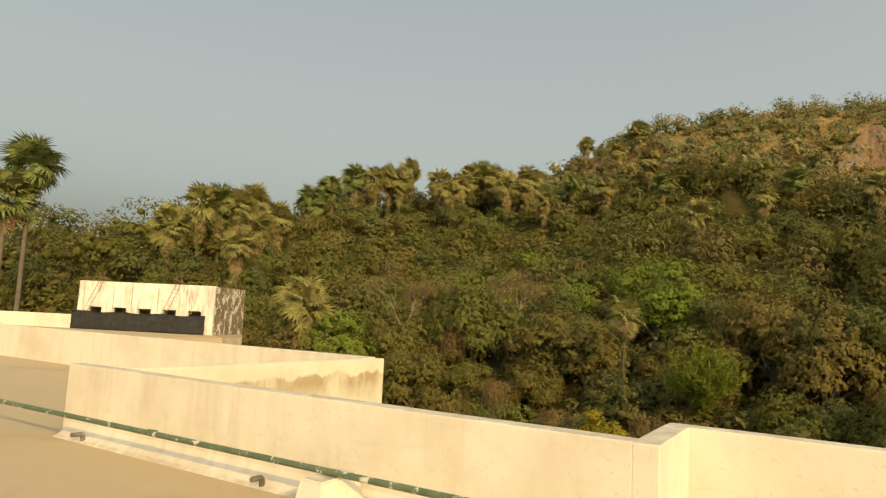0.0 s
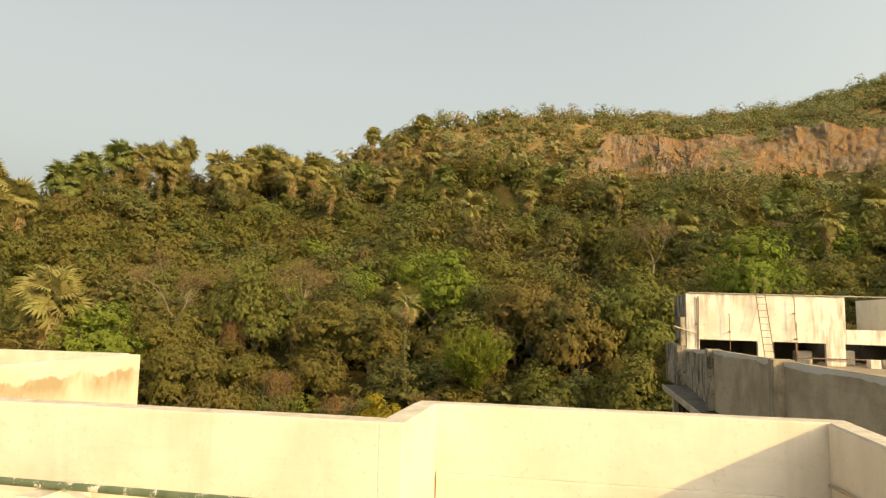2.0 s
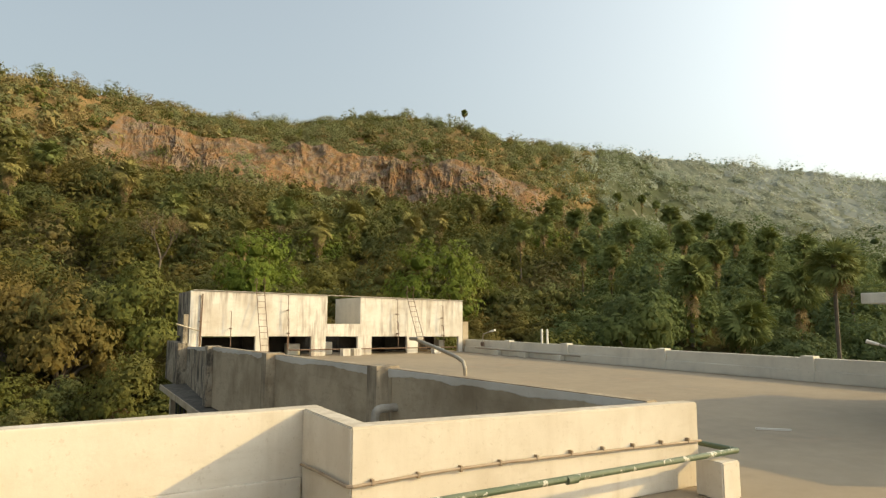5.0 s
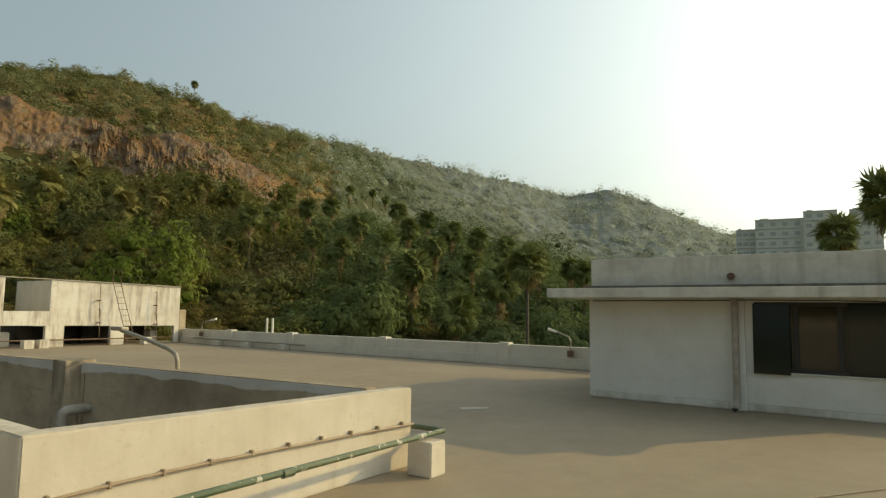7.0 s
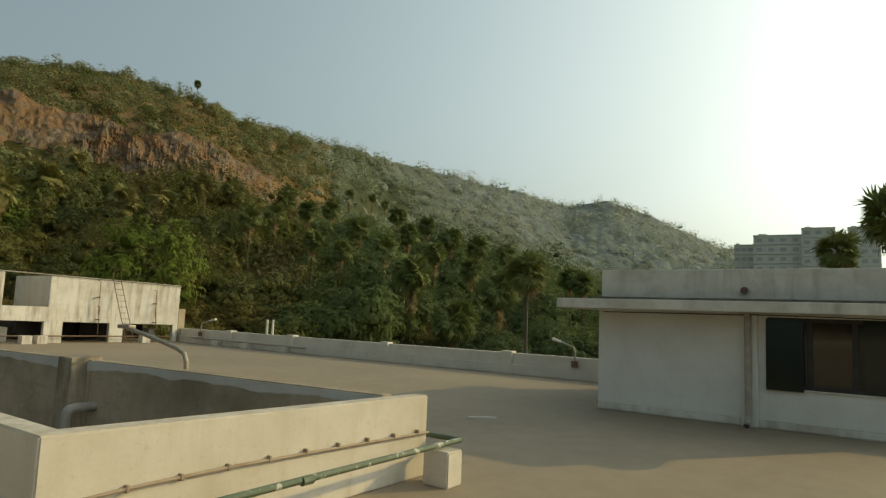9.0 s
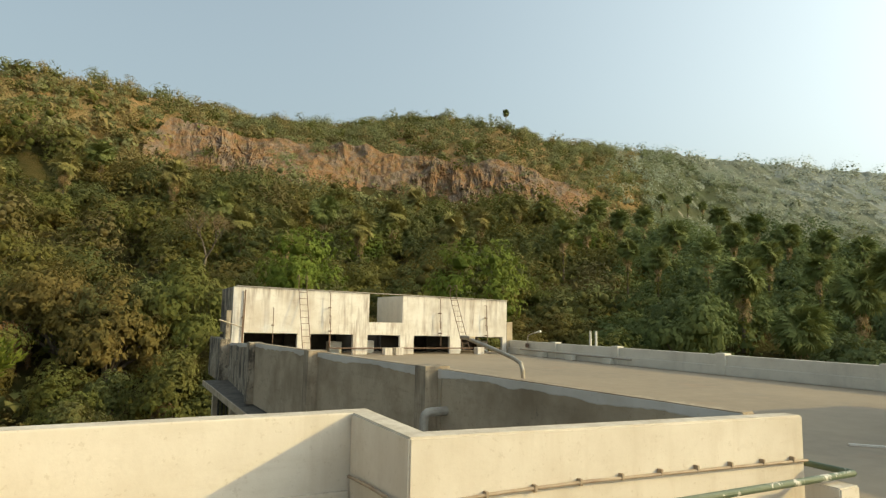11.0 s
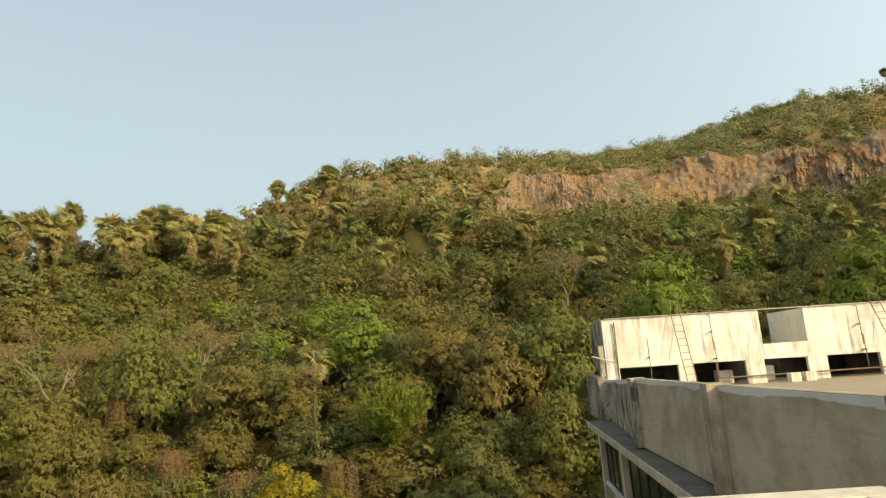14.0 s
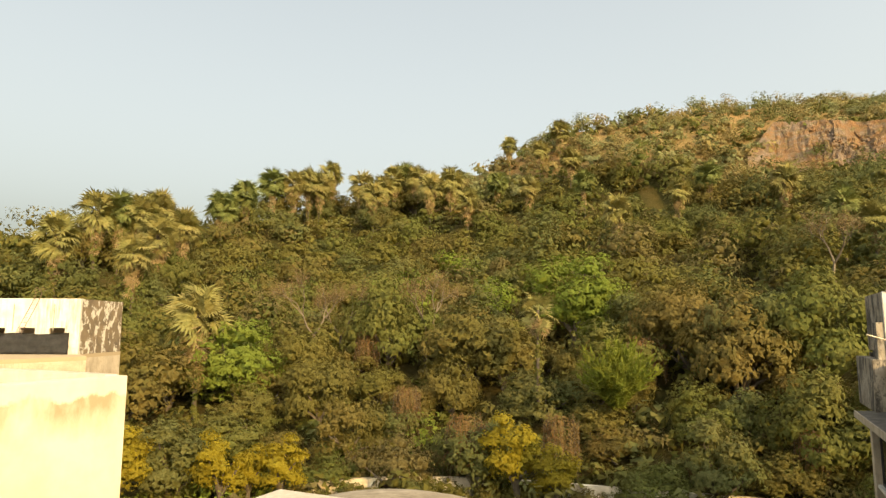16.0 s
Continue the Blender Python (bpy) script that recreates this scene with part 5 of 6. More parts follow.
for y in (17.6, 25.2, 29.8):
    tagged(part("pier", box(4.42, 4.75, y, y + 0.4, GROUND, -1.2, 0.01), BEIGE), "grey wall rib between windows", "pier", "ribs of the courtyard wall", "structure")


# ---- water tanks ----
def ladder(root, x, y, z0, z1, lean=0.0):
    """A thin ladder standing off the wall, its rails bent over the top."""
    rail = lambda s: smooth_line([(x + s, y - 0.85, z0), (x + s + lean, y - 0.05, z1), (x + s + lean, y - 0.07, z1 + 0.5), (x + s + lean, y + 0.12, z1 + 0.72), (x + s + lean, y + 0.42, z1 + 0.5)], 4)
    lad = part("ladder", tube(rail(-0.19), 0.018, 6), IRON, root, "thin rusty steel ladder")
    part("rail", tube(rail(0.19), 0.018, 6), IRON, lad)
    n = int((z1 - z0) / 0.27)
    for i in range(n):
        t = (i + 0.6) / n
        q, back = x + lean * t, y - 0.85 + 0.8 * t
        part("rung", tube([(q - 0.19, back, z0 + (z1 - z0) * t), (q + 0.19, back, z0 + (z1 - z0) * t)], 0.012, 6), IRON, lad)
    return lad


def pipe_run(root, points, r=0.03, mat=None, name="pipe"):
    return part(name, tube(points, r, 8), mat or GALV, root)


def tank_right():
    root = thing("water_tank_house", (12.6, 30.9, 0), "white-washed concrete water tanks raised on short columns", "water tank")
    y = 30.9
    top = lambda x: 3.14 - (x - 5.2) * 0.0172
    low = lambda x: 1.05 - (x - 5.2) * 0.012

    def front(x0, x1, za, zb, name="wall", y0=y, y1=y + 0.2, mat=WHITE, label=""):
        bm = prism(bmesh.new(), [(x0, y0), (x1, y0), (x1, y1), (x0, y1)], [za(x0), za(x1), za(x1), za(x0)], [zb(x0), zb(x1), zb(x1), zb(x0)])
        bmesh.ops.bevel(bm, geom=bm.edges[:], offset=0.012, segments=2, affect='EDGES')
        return part(name, bm, mat, root, label)

    front(5.2, 11.8, low, top)
    front(11.8, 13.62, low, lambda x: 1.6, "beam")
    front(13.62, 20.0, low, top)
    flat = lambda h: (lambda x: h)
    # ends, backs and tops of the two tanks
    for x0, x1 in ((5.2, 11.8), (13.62, 20.0)):
        part("wall", box(x0, x0 + 0.2, y + 0.2, 34.5, low(x0) - 0.05, top(x0) - 0.01), MOULD_BLACK if x0 < 6 else GREYWASH, root, "black-stained end wall" if x0 < 6 else "")
        part("wall", box(x1 - 0.2, x1, y + 0.2, 34.5, low(x1) - 0.05, top(x1) - 0.01), WHITE, root)
        part("wall", box(x0 + 0.2, x1 - 0.2, 34.3, 34.5, low(x0), top(x1) - 0.01), WHITE, root)
        part("roof", box(x0 + 0.2, x1 - 0.2, y + 0.2, 34.3, top(x1) - 0.22, top(x1) - 0.08), GREYWASH, root)
        part("soffit", box(x0 + 0.2, x1 - 0.2, y + 0.2, 34.3, low(x1) + 0.05, low(x1) + 0.2), SHADE_DARK, root)
    for x0, x1 in ((5.2, 5.75), (8.2, 8.85), (10.98, 11.75), (13.5, 14.3), (16.4, 17.08), (19.72, 20.0)):
        front(x0, x1, flat(0), low, "column")
        part("column", box(x0 + 0.1, x1 - 0.05, 33.9, 34.3, 0, 1.0), SHADE_DARK, root)
    part("wall", box(5.2, 20.0, 34.32, 34.5, 0, 0.9), SHADE_DARK, root, "back wall darkened for the shade under the tanks")
    # darkened end down to the sun shade
    part("wall", box(4.75, 5.19, 30.9, 34.5, -1.1, 0.75), MOULD_BLACK, root, "black-stained lower end wall")
    part("wall", box(4.95, 5.18, 30.95, 31.6, 0.75, 2.05), MOULD_BLACK, root)
    part("wall", box(20.05, 20.42, 30.95, 31.35, 0.0, 1.72), MOULDY, root, "stained pillar at the tank corner")
    for x in (8.45, 16.95):
        ladder(root, x, y - 0.09, 0.15, top(x), -0.10 if x < 10 else -0.42)
    for x, z0, z1 in ((5.62, 0.5, 2.9), (7.0, 0.55, 2.2), (9.75, 0.35, 1.9), (9.7, 1.5, 3.0), (15.75, 0.4, 1.7), (15.7, 1.3, 2.9), (18.6, 0.4, 1.5), (18.55, 1.2, 2.6)):
        pipe_run(root, [(x, y - 0.24, z0), (x, y - 0.22, z1), (x, y + 0.02, z1 + 0.01)], 0.017, IRON)
        part("bracket", box(x - 0.03, x + 0.03, y - 0.30, y + 0.01, 0.5 * z0 + 0.5 * z1, 0.5 * z0 + 0.5 * z1 + 0.05, 0.005), IRON, root)
    pipe_run(root, arc((9.75, y - 0.08, 1.0), (9.75, y - 0.08, 0.33), (19.4, y - 0.3, 0.30), 0.15), 0.03, IRON)
    pipe_run(root, [(5.3, y - 0.05, top(5.3) + 0.03), (20.0, y - 0.05, top(20) + 0.03)], 0.025)
    pipe_run(root, [(5.72, y - 0.08, 3.0), (5.68, y - 0.08, 0.6)], 0.03, IRON)
    pipe_run(root, [(4.6, y - 0.3, 1.62), (5.6, y - 0.1, 1.3)], 0.03)
    for x in (12.4, 13.0, 17.7):
        part("plinth", box(x, x + 0.4, y - 0.75, y - 0.35, 0, 0.36), WHITE, root)
    for x0, x1, z in ((10.1, 10.75, 0.35), (12.1, 12.5, 0.4), (19.0, 19.4, 0.4)):
        part("pump", box(x0, x1, y + 1.0, y + 1.6, 0, z + 0.25, 0.05), GREYWASH, root)


tank_right()


def tank_left():
    m = Matrix.Translation((-38.95, 31.4, 0)) @ pose(0, 0, 0, 0, 0, 25)
    root = thing("water_tank_house", m, "white-washed water tank with a peeling end wall", "water tank")
    long, deep, top = 10.9, 5.4, 3.68

    def put(name, bm, mat, label="", parent=root):
        bm.transform(m)
        return part(name, bm, mat, parent, label)

    put("wall", box(-long, 0, 0, 0.22, 1.72, top - 0.02), WHITE)
    for k in range(6):
        a = -long + (long - 0.95) * k / 5
        put("column", box(a, a + 0.95, 0, 0.22, 0, 1.72), WHITE)
    put("wall", box(-0.22, 0, 0.22, deep, 0.0, top - 0.04), PEELED_END, "end wall with peeling brown-stained wash")
    put("wall", box(-long, -long + 0.22, 0.22, deep, 0, top), WHITE)
    put("wall", box(-long + 0.22, -0.22, deep - 0.22, deep, 0, top - 0.1), GREYWASH)
    put("roof", box(-long + 0.22, -0.22, 0.22, deep - 0.22, top - 0.25, top - 0.1), GREYWASH)
    put("soffit", box(-long + 0.22, -0.22, 0.22, deep - 0.22, 1.74, 1.86), GREYWASH)
    put("vent", box(-6.0, -5.7, -0.03, 0.02, 2.45, 2.9), GREYWASH)
    bm = bmesh.new()
    nx, nz = 60, 8
    g = [[bm.verts.new((-long - 0.2 + (long - 0.25) * i / nx, -0.30 + 0.015 * math.sin(i * 0.7) + 0.07 * noise.noise((i * 0.4, j * 0.5, 0)), 0.0 + 1.36 * j / nz + 0.05 * math.sin(i * 0.35) * j / nz)) for j in range(nz + 1)] for i in range(nx + 1)]
    for i in range(nx):
        for j in range(nz):
            bm.faces.new((g[i][j], g[i + 1][j], g[i + 1][j + 1], g[i][j + 1]))
    bmesh.ops.solidify(bm, geom=bm.faces[:], thickness=0.02)
    bm.transform(m)
    tagged(part("tarpaulin", bm, TARP, smooth=True), "black tarpaulin sheet hung in front of the tank columns", "tarpaulin")
    for x in (-9.6, -3.4):
        for ob in (ladder(root, x, -0.1, 1.3, top, 0.55),):
            for o in (ob, *ob.children):
                o.data.transform(m)
    for x in (-10.4, -8.0, -6.5, -4.4, -1.7):
        put("pipe", tube([(x, -0.06, 1.5), (x, -0.06, 3.3)], 0.025, 8), GALV)


tank_left()


# ---- roof room ----
def roof_room():
    root = thing("roof_room", (17, 2.8, 0), "white-washed roof room with a thin concrete eave", "roof room")
    x, y0, y1 = 14.25, -0.14, 5.75
    wy0, wy1, wz0, wz1 = 0.17, 2.34, 0.78, 2.13
    for a, b, c, d in ((y0, wy0, 0, 2.2), (wy1, y1, 0, 2.2), (wy0, wy1, 0, wz0), (wy0, wy1, wz1, 2.2)):
        part("wall", box(x, x + 0.22, a, b, c, d, 0.0), ROOMWASH, root)
    part("wall", box(x + 0.22, 20.1, y1 - 0.22, y1, 0, 2.2), ROOMWASH, root)
    part("wall", box(x + 0.22, 20.1, y0, y0 + 0.22, 0, 2.2), ROOMWASH, root)
    part("wall", box(19.9, 20.1, y0 + 0.22, y1 - 0.22, 0, 2.2), ROOMWASH, root)
    part("plinth", box(x - 0.045, x - 0.001, y0, y1, 0, 0.15, 0.03), WEATHERED, root, "dirty cement skirting")
    part("eave", box(x - 0.72, 20.4, y0 - 0.02, 6.48, 2.2, 2.41, 0.02), WEATHERED, root, "thin overhanging concrete slab")
    part("band", box(x - 0.62, x - 0.1, y0, 5.6, 2.41, 2.46, 0.02), GRIME, root)
    part("roof_parapet", box(x - 0.05, x + 0.15, y0, 5.68, 2.41, 3.08, 0.015), WEATHERED, root)
    part("roof_parapet", box(x + 0.15, 20.1, 5.5, 5.68, 2.41, 3.08, 0.015), WEATHERED, root)
    part("roof_parapet", box(x + 0.15, 20.1, y0, y0 + 0.18, 2.41, 3.08, 0.015), GREYWASH, root)
    part("spout", tube([(x + 0.1, 2.72, 2.66), (x - 0.16, 2.72, 2.64)], 0.07, 12), IRON, root, "short dark drain spout")
    part("column", box(x - 0.10, x - 0.001, 2.50, 2.80, 0.0, 2.2, 0.01), ROOMWASH, root)
    part("drain_pipe", tube(arc((x - 0.17, 2.66, 2.19), (x - 0.17, 2.66, 0.14), (x - 0.42, 2.66, 0.06), 0.14), 0.065, 12), DIRTY_PVC, root, "dirty grey drain pipe")
    # black disc stands in for the shaded hollow of the pipe
    part("pipe_mouth", tube([(x - 0.415, 2.66, 0.061), (x - 0.424, 2.66, 0.06)], 0.052, 12), BLACK, root, "black disc for the shaded hollow of the drain pipe")
    win = part("window", box(x + 0.02, x + 0.12, wy0, wy1, wz1 - 0.08, wz1), DARKFRAME, root, "dark three-light window with tinted glass, middle pane browned for a reflection")
    part("window_frame", box(x + 0.02, x + 0.12, wy0, wy1, wz0, wz0 + 0.08), DARKFRAME, win)
    third = (wy1 - wy0) / 3
    for y in (wy0, wy0 + third - 0.04, wy0 + 2 * third - 0.04, wy1 - 0.09):
        part("mullion", box(x + 0.022, x + 0.118, y, y + 0.09, wz0 + 0.08, wz1 - 0.08), DARKFRAME, win)
    for i, m in enumerate((GLASS, BROWN_PANE, GLASS)):
        part("pane", box(x + 0.06, x + 0.072, wy0 + third * i + 0.05, wy0 + third * (i + 1) - 0.02, wz0 + 0.08, wz1 - 0.08, 0), m, win)
    part("window_sill", box(x - 0.04, x + 0.02, wy0 - 0.02, wy1 + 0.02, wz0 - 0.025, wz0 + 0.005), WEATHERED, win)
    # tilted shutter leaf on the left light
    bm = prism(bmesh.new(), [(x - 0.02, wy1 - 0.62), (x + 0.015, wy1 - 0.62), (x + 0.015, wy1 + 0.02), (x - 0.02, wy1 + 0.02)], wz0 - 0.04, wz1 - 0.03)
    for v in bm.verts:
        v.co.x -= (wz1 - v.co.z) * 0.05
    part("shutter", bm, GLASS, win, "tilted dark glass leaf")
    part("shutter", box(x - 0.012, x + 0.012, wy0 + 0.02, wy0 + 0.6, wz0 + 0.01, wz1 - 0.02, 0.004), GLASS, win, "closed dark glass leaf")
    cable = [(x - 0.13, 5.6, 2.14), (x - 0.12, 4.2, 2.15), (x - 0.13, 2.9, 2.155), (x - 0.13, 2.4, 2.165), (x - 0.14, 0.6, 2.15), (x - 0.14, 0.14, 2.12),
             (x - 0.13, -0.03, 2.0), (x - 0.1, -0.05, 1.2), (x - 0.12, 0.0, 0.6), (x - 0.14, -0.12, 0.2)]
    part("cable", tube(smooth_line(cable), 0.012, 6), BLACK, root, "black cable along the wall")


roof_room()
loose = bmesh.new()
tube([(14.08, -0.14, 0.2), (14.02, -0.3, 0.26), (14.05, -0.8, 0.2), (13.9, -1.6, 0.06), (13.9, -3.0, 0.03)], 0.015, 6, loose)
tagged(part("cable", loose, BLACK), "black cable trailing along the parapet foot", "cable")


def yellow_block():
    root = thing("yellow_building", (21, -6, 0), "yellow-washed rooftop block behind the low parapet", "building")
    part("wall", box(19.2, 23.5, -14, -0.36, 0, 3.1), OCHRE, root)
    part("coping", box(19.1, 23.6, -14.1, -0.38, 3.1, 3.22), GREYWASH, root)
    bm = bmesh.new()
    rs = random.Random(3)
    n, rows = 22, []
    for i in range(n + 1):
        y, swell = -1.1 - 2.6 * i / n, 1 - (2 * i / n - 1) ** 8
        top, low = 2.02 + 0.07 * swell + rs.uniform(-.02, .02), 1.94 - 0.05 * swell + rs.uniform(-.02, .02)
        rows.append([bm.verts.new(v) for v in ((19.197, y, low), (19.188, y, low + 0.01), (19.188, y, top - 0.01), (19.197, y, top))])
    for a, b in zip(rows, rows[1:]):
        for k in range(3):
            bm.faces.new((a[k], a[k + 1], b[k + 1], b[k]))
    bmesh.ops.recalc_face_normals(bm, faces=bm.faces[:])
    if sum(f.normal.x * f.calc_area() for f in bm.faces) > 0:
        bmesh.ops.reverse_faces(bm, faces=bm.faces[:])
    part("smear", bm, CHAR, root, "dark tar smear brushed over the wall")


yellow_block()


# ---- pipes on the terrace ----
def pipe_block(x, y, w=0.42, d=0.36, h=0.38, flare=1.22):
    """A concrete saddle that carries the pipe."""
    bm = prism(bmesh.new(), [(x - w / 2, y - d / 2), (x + w / 2, y - d / 2), (x + w / 2, y + d / 2), (x - w / 2, y + d / 2)], 0, h)
    for v in bm.verts:
        if v.co.z < 0.01:
            v.co.x, v.co.y = x + (v.co.x - x) * flare, y + (v.co.y - y) * (1 + (flare - 1) * 0.4)
    bmesh.ops.bevel(bm, geom=bm.edges[:], offset=0.014, segments=2, affect='EDGES')
    ob = part("pipe_support", bm, CREAM)
    return tagged(ob, "cream concrete block carrying the green pipe", "pipe support", "pipe supports")


pipe_block(6.52, 4.66, 0.29, 0.34, 0.39, 1.03)
pipe_block(-3.95, 4.66, 0.26, 0.52, 0.40, 1.6)
pipe_block(2.2, 4.66, 0.26, 0.5, 0.40)
gp = thing("green_pipe", (0, 4.66, 0), "green-painted water pipe with flaking paint, running along the parapet", "pipe")
part("pipe", tube(arc((-14.0, 4.60, 0.43), (6.84, 4.64, 0.45), (6.84, 5.2, 0.45), 0.02), 0.032, 12), GREEN, gp)
for x in (-6.6, -0.6, 4.4):
    part("joint", tube([(x - 0.06, 4.625, 0.44), (x + 0.06, 4.625, 0.44)], 0.04, 12), GREEN, gp, "pipe coupling")
part("pipe", tube([(6.84, 5.2, 0.46), (6.35, 5.36, 0.5)], 0.04, 10), GREEN, gp)
for x in (-8.65, -5.2):
    tagged(part("floor_stub", tube(arc((x, 5.02, 0.02), (x, 5.02, 0.11), (x + 0.02, 4.85, 0.12), 0.05), 0.03, 10), GRIME), "short rusty drain stub at the parapet foot", "pipe", "drain stubs")

cond = thing("conduit", (4.5, 5.1, 0.52), "thin rusty conduit clipped along the parapet", "conduit")
line = [(2.42, 6.3, 0.47), (2.42, 5.8, 0.5), (2.42, 5.12, 0.52), (2.46, 5.095, 0.52), (3.2, 5.08, 0.55), (4.0, 5.065, 0.555), (5.2, 5.04, 0.535), (6.72, 5.012, 0.505)]
part("pipe", tube(line, 0.015, 8), CONDUIT, cond)
for i in range(10):
    x = 2.62 + i * 0.43
    z = 0.525 + 0.03 * math.sin((x - 2.4) / 4.1 * math.pi)
    part("clip", box(x, x + 0.024, 5.075 - (x - 2.5) * 0.0198, 5.125 - (x - 2.5) * 0.0198, z - 0.022, z + 0.032, 0.004), CONDUIT, cond)

# bent lamp arm on the courtyard parapet
arm = thing("lamp_arm", (6.02, 8.92, 0), "bent galvanised lamp arm on the parapet", "lamp")
part("arm", tube([(6.02, 8.92, 0.9), (6.02, 8.93, 1.08), (6.03, 9.0, 1.18), (6.04, 9.2, 1.245), (6.08, 9.9, 1.36), (6.12, 10.75, 1.48)], 0.034, 10), GALV, arm)
part("head", box(6.06, 6.2, 10.65, 11.0, 1.47, 1.54, 0.025), GALV, arm, "small lamp head")
part("foot", tube([(6.02, 8.92, 0.0), (6.02, 8.92, 0.95)], 0.045, 12), GALV, arm)


def wall_lamp(y, reach):
    root = thing("wall_lamp", (20.3, y, 0.72), "small galvanised lamp on a bent arm on the parapet", "lamp", "parapet lamps")
    part("arm", tube([(20.1, y, 0.4), (20.1, y, 0.9), (20.08, y + 0.05 * reach, 1.05), (20.05, y + 0.5 * reach, 1.22)], 0.03, 8), GALV, root)
    part("head", tube([(20.05, y + 0.46 * reach, 1.205), (20.04, y + 0.78 * reach, 1.29)], [0.035, 0.06], 8), PVC, root)
    part("box", box(20.02, 20.12, y - 0.1, y + 0.1, 0.4, 0.62, 0.01), IRON, root)


wall_lamp(8.75, 1)
wall_lamp(29.0, -1.6)
for y in (24.2, 23.8):
    tagged(part("vent_pipe", tube([(20.3, y, 0.6), (20.3, y, 1.40)], 0.055, 10), PVC), "white upright vent pipe behind the parapet", "vent pipe", "vent pipes")
run = bmesh.new()
tube([(19.95, 29.5, 0.3), (19.95, 26.0, 0.28), (19.95, 21.2, 0.26)], 0.04, 8, run)
tagged(part("ground_pipe", run, GALV), "grey pipe run along the low parapet", "pipe")
for y in (27.5, 25.2, 22.6):
    tagged(part("pipe_support", box(19.8, 20.08, y - 0.25, y + 0.25, 0, 0.24, 0.02), GREYWASH), "small concrete block under the pipe", "pipe support", "pipe supports")
# drain elbow out of the courtyard face
elbow = bmesh.new()
tube(arc((5.6, 10.3, 0.33), (5.05, 10.3, 0.33), (5.05, 10.3, -1.0), 0.14), 0.075, 12, elbow)
tagged(part("drain_elbow", elbow, DIRTY_PVC), "dirty grey drain elbow on the stained courtyard wall", "drain pipe")
scrap = bmesh.new()
prism(scrap, [(10.72, 6.94), (11.12, 6.55), (11.16, 6.59), (10.77, 6.99)], 0.002, 0.03)
tagged(part("wood_scrap", scrap, PALEWASH), "pale scrap of wood lying on the roof", "scrap")
rope = bmesh.new()
tube([(7.2, 1.6, 0.012), (7.9, 1.12, 0.012), (9.0, 0.35, 0.012), (10.6, -0.6, 0.012), (13.5, -2.4, 0.008)], 0.007, 6, rope)
tagged(part("cable", rope, CONDUIT), "thin brown cable lying across the roof", "cable")


# round bay outside the recess, with a shallow domed cap
bay = bmesh.new()
prof = [(1.0, GROUND - 0.5), (1.0, 0.05), (1.12, 0.07), (1.12, 0.16), (1.0, 0.22), (0.75, 0.29), (0.4, 0.34), (0.05, 0.36)]
rings = [[bay.verts.new((-1.95 + r * math.cos(a), 8.65 + r * math.sin(a), z)) for a in (2 * math.pi * k / 40 for k in range(40))] for r, z in prof]
for a, b in zip(rings, rings[1:]):
    for k in range(40):
        bay.faces.new((a[k], a[(k + 1) % 40], b[(k + 1) % 40], b[k]))
bay.faces.new(rings[-1])
bmesh.ops.recalc_face_normals(bay, faces=bay.faces[:])
tagged(part("wall_40", bay, MOULDY, smooth=True), "rounded cream bay with a shallow domed cap", "bay", kind="structure")


# ---- foot of the hill and far things ----
def foot_wall():
    bm = bmesh.new()
    n = 60
    pts = [(az, 49.2 + 0.5 * math.sin(az * 0.2)) for az in np.linspace(-34, 6, n)]
    for (a0, r0), (a1, r1) in zip(pts, pts[1:]):
        q = [(CX + r * math.sin(math.radians(a)), CY + r * math.cos(math.radians(a))) for a, r in ((a0, r0), (a1, r1), (a1, r1 + 0.4), (a0, r0 + 0.4))]
        prism(bm, q, GROUND - 0.5, GROUND + 1.2)
    tagged(part("compound_wall", bm, PEELED), "pale peeling boundary wall at the foot of the hill", "wall", kind="structure")


foot_wall()


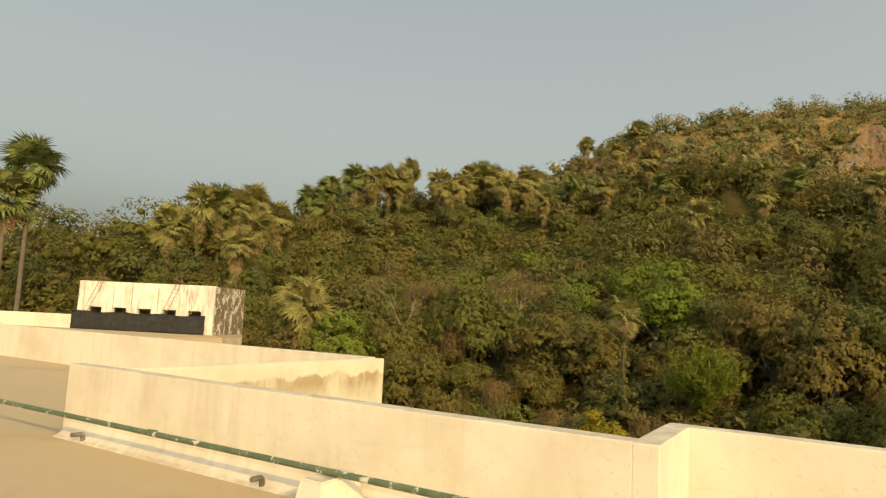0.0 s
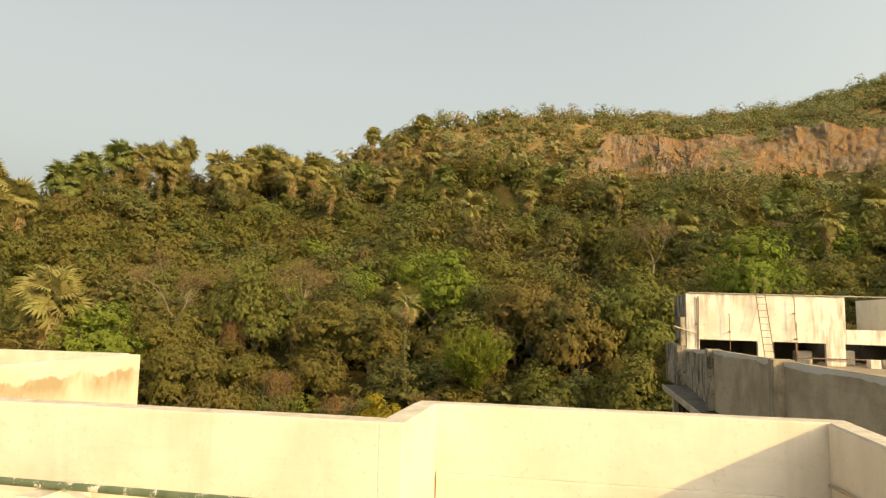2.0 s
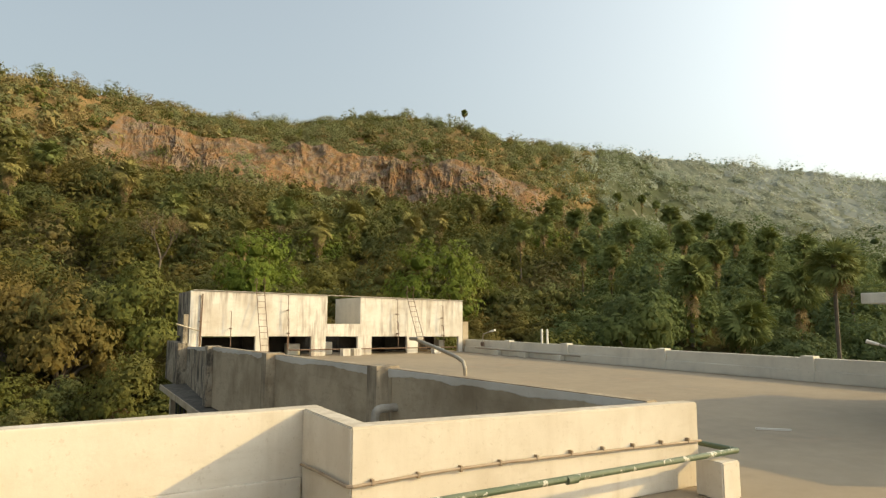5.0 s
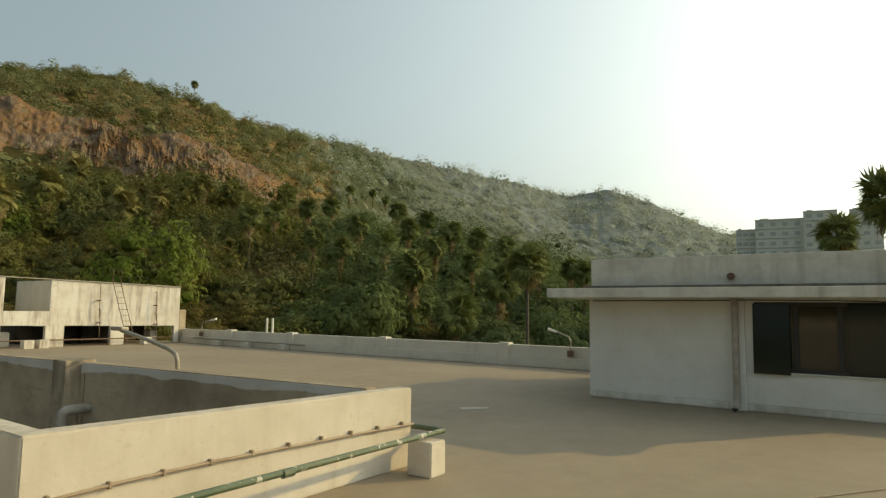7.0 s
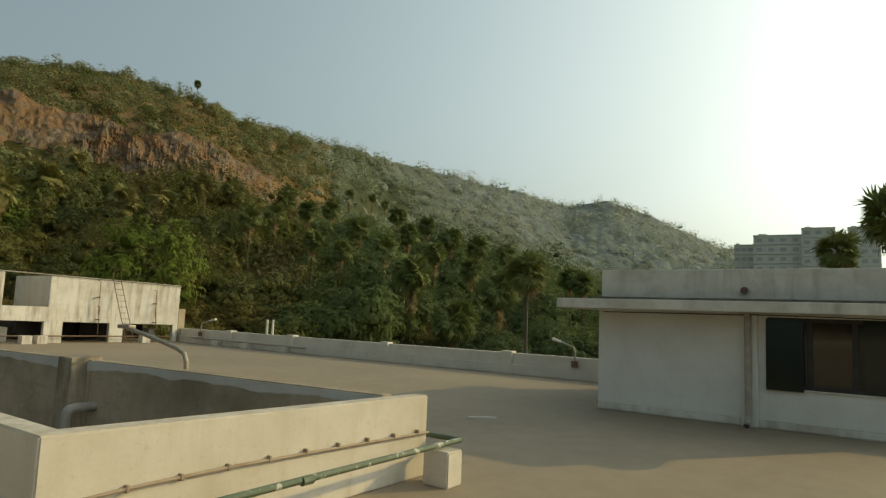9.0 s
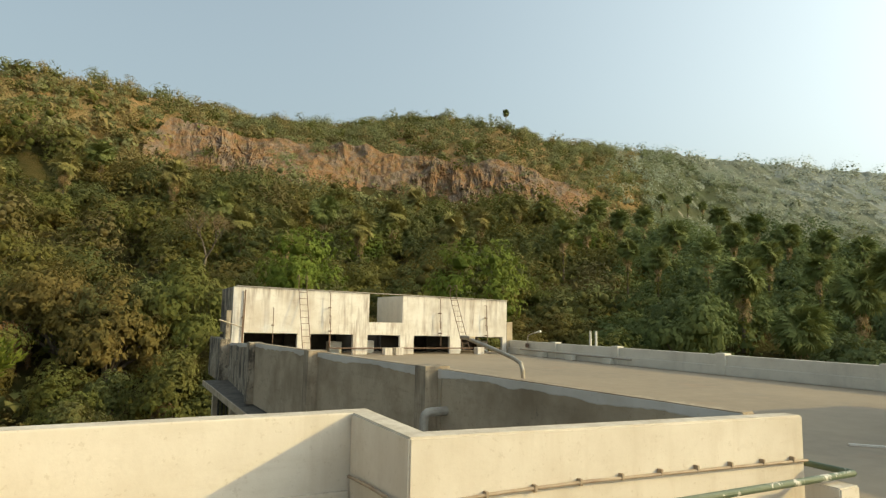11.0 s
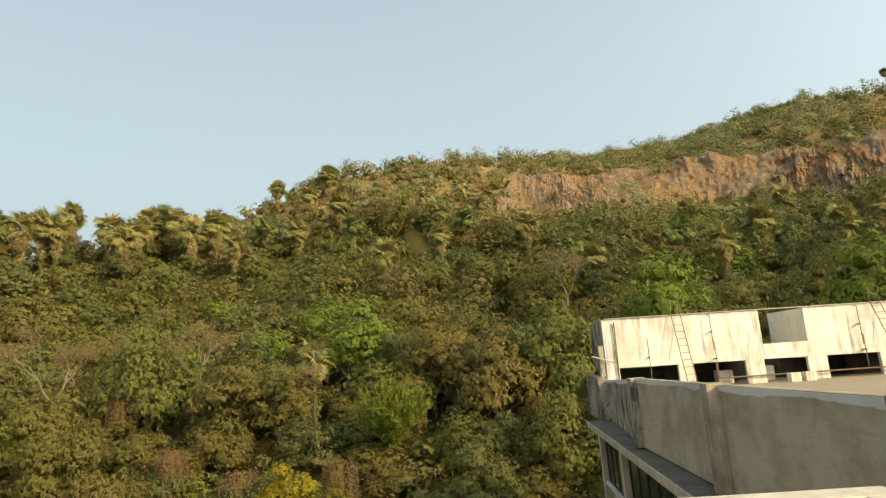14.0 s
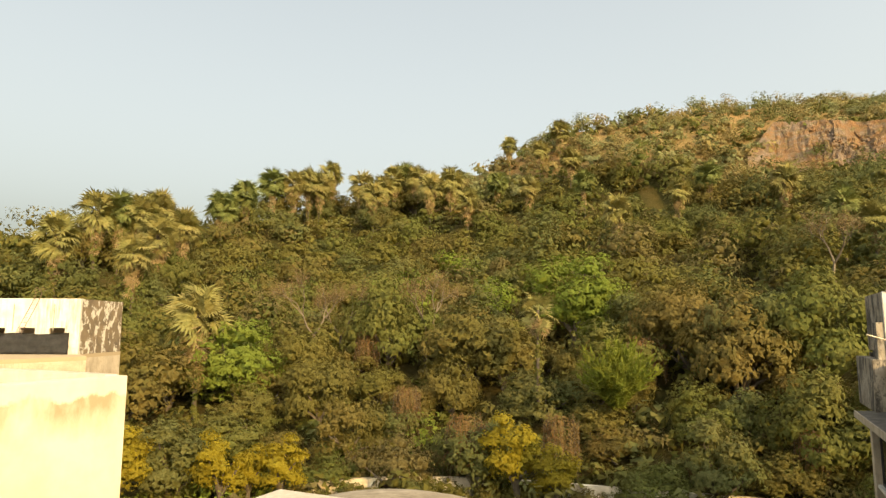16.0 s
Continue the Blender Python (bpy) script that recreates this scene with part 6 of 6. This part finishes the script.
def apartment(az0, az1, d, top, storeys):
    """A far block of flats: storeys with windows, and a stepped roofline."""
    a = (az0 + az1) / 2
    w = math.radians(az1 - az0) * d
    c = (CX + d * math.sin(math.radians(a)), CY + d * math.cos(math.radians(a)))
    root = thing("apartment_building", Matrix.Translation((c[0], c[1], GROUND)) @ pose(0, 0, 0, 0, 0, -a), "pale grey apartment block beyond the trees", "building", "apartment blocks")
    h = CZ + d * math.tan(math.radians(top)) - GROUND
    m = root.matrix_world

    def put(name, bm, mat, parent=root, label=""):
        bm.transform(m)
        return part(name, bm, mat, parent, label)

    put("wall", box(-w / 2, w / 2, 0, 14, 0, h, 0), FARWALL)
    put("roof", box(-w / 2 - 0.1, w / 2 + 0.1, -0.25, 13, h - 0.35, h + 0.05, 0), FARWALL)
    put("stair_head", box(-w * 0.40, -w * 0.22, 3, 8, h + 0.05, h + 0.9, 0), FARWALL)
    fl = h / storeys
    cols = max(3, int(w / 4.2))
    for s in range(max(0, storeys - 6), storeys):
        put("band", box(-w / 2 - 0.15, w / 2 + 0.15, -0.3, -0.01, s * fl, s * fl + 0.35, 0), FARWALL)
        for k in range(cols):
            x = -w / 2 + w * (k + 0.5) / cols
            put("window", box(x - 0.95, x + 0.95, -0.12, 0.05, s * fl + 1.1, s * fl + 2.5, 0), FARPANE)


# one joined row of blocks, stepped in height and depth
apartment(80.3, 81.75, 284, 6.9, 12)
apartment(81.75, 85.2, 280, 7.65, 13)
apartment(85.2, 87.5, 277, 8.15, 14)
apartment(87.5, 88.3, 286, 7.3, 12)
apartment(88.3, 90.4, 278, 8.1, 14)
apartment(92.2, 94.0, 330, 5.6, 10)
apartment(94.0, 95.4, 334, 4.8, 9)


def pylon():
    d, az = 420, 97.0
    c = Vector((CX + d * math.sin(math.radians(az)), CY + d * math.cos(math.radians(az)), 0))
    root = thing("electricity_pylon", (c.x, c.y, GROUND), "steel lattice electricity pylon on the skyline", "pylon")
    h = CZ + d * math.tan(math.radians(7.6))
    side = Vector((math.cos(math.radians(az)), -math.sin(math.radians(az)), 0))
    deep = Vector((side.y, -side.x, 0))
    half = lambda z: 0.5 + 4.6 * (1 - (z - GROUND) / (h - GROUND)) ** 1.3
    zs = [GROUND + (h - GROUND) * t for t in (0, .16, .31, .45, .57, .68, .78, .87, .94, 1)]
    for i in (-1, 1):
        for j in (-1, 1):
            part("leg", tube([Vector((c.x, c.y, z)) + side * i * half(z) + deep * j * half(z) for z in zs], 0.22, 5), STEEL, root)
    for j in (-1, 1):
        for a, b in zip(zs, zs[1:]):
            for i in (-1, 1):
                part("brace", tube([Vector((c.x, c.y, a)) + side * i * half(a) + deep * j * half(a), Vector((c.x, c.y, b)) - side * i * half(b) + deep * j * half(b)], 0.13, 4), STEEL, root)
    for t, w in ((0.70, 7.5), (0.81, 6.5), (0.92, 5.5)):
        z = GROUND + (h - GROUND) * t
        part("cross_arm", tube([Vector((c.x, c.y, z + 0.2)) - side * w, Vector((c.x, c.y, z + 1.2)), Vector((c.x, c.y, z + 0.2)) + side * w], 0.2, 5), STEEL, root)


pylon()
# take the first of each tree kind out of the place, now that its copies stand
for kind in KINDS + VALLEY + PALMS + [FLOWER, TALL, CREEPER, BARE]:
    for o in list(kind.children_recursive) + [kind]:
        bpy.data.objects.remove(o, do_unlink=True)
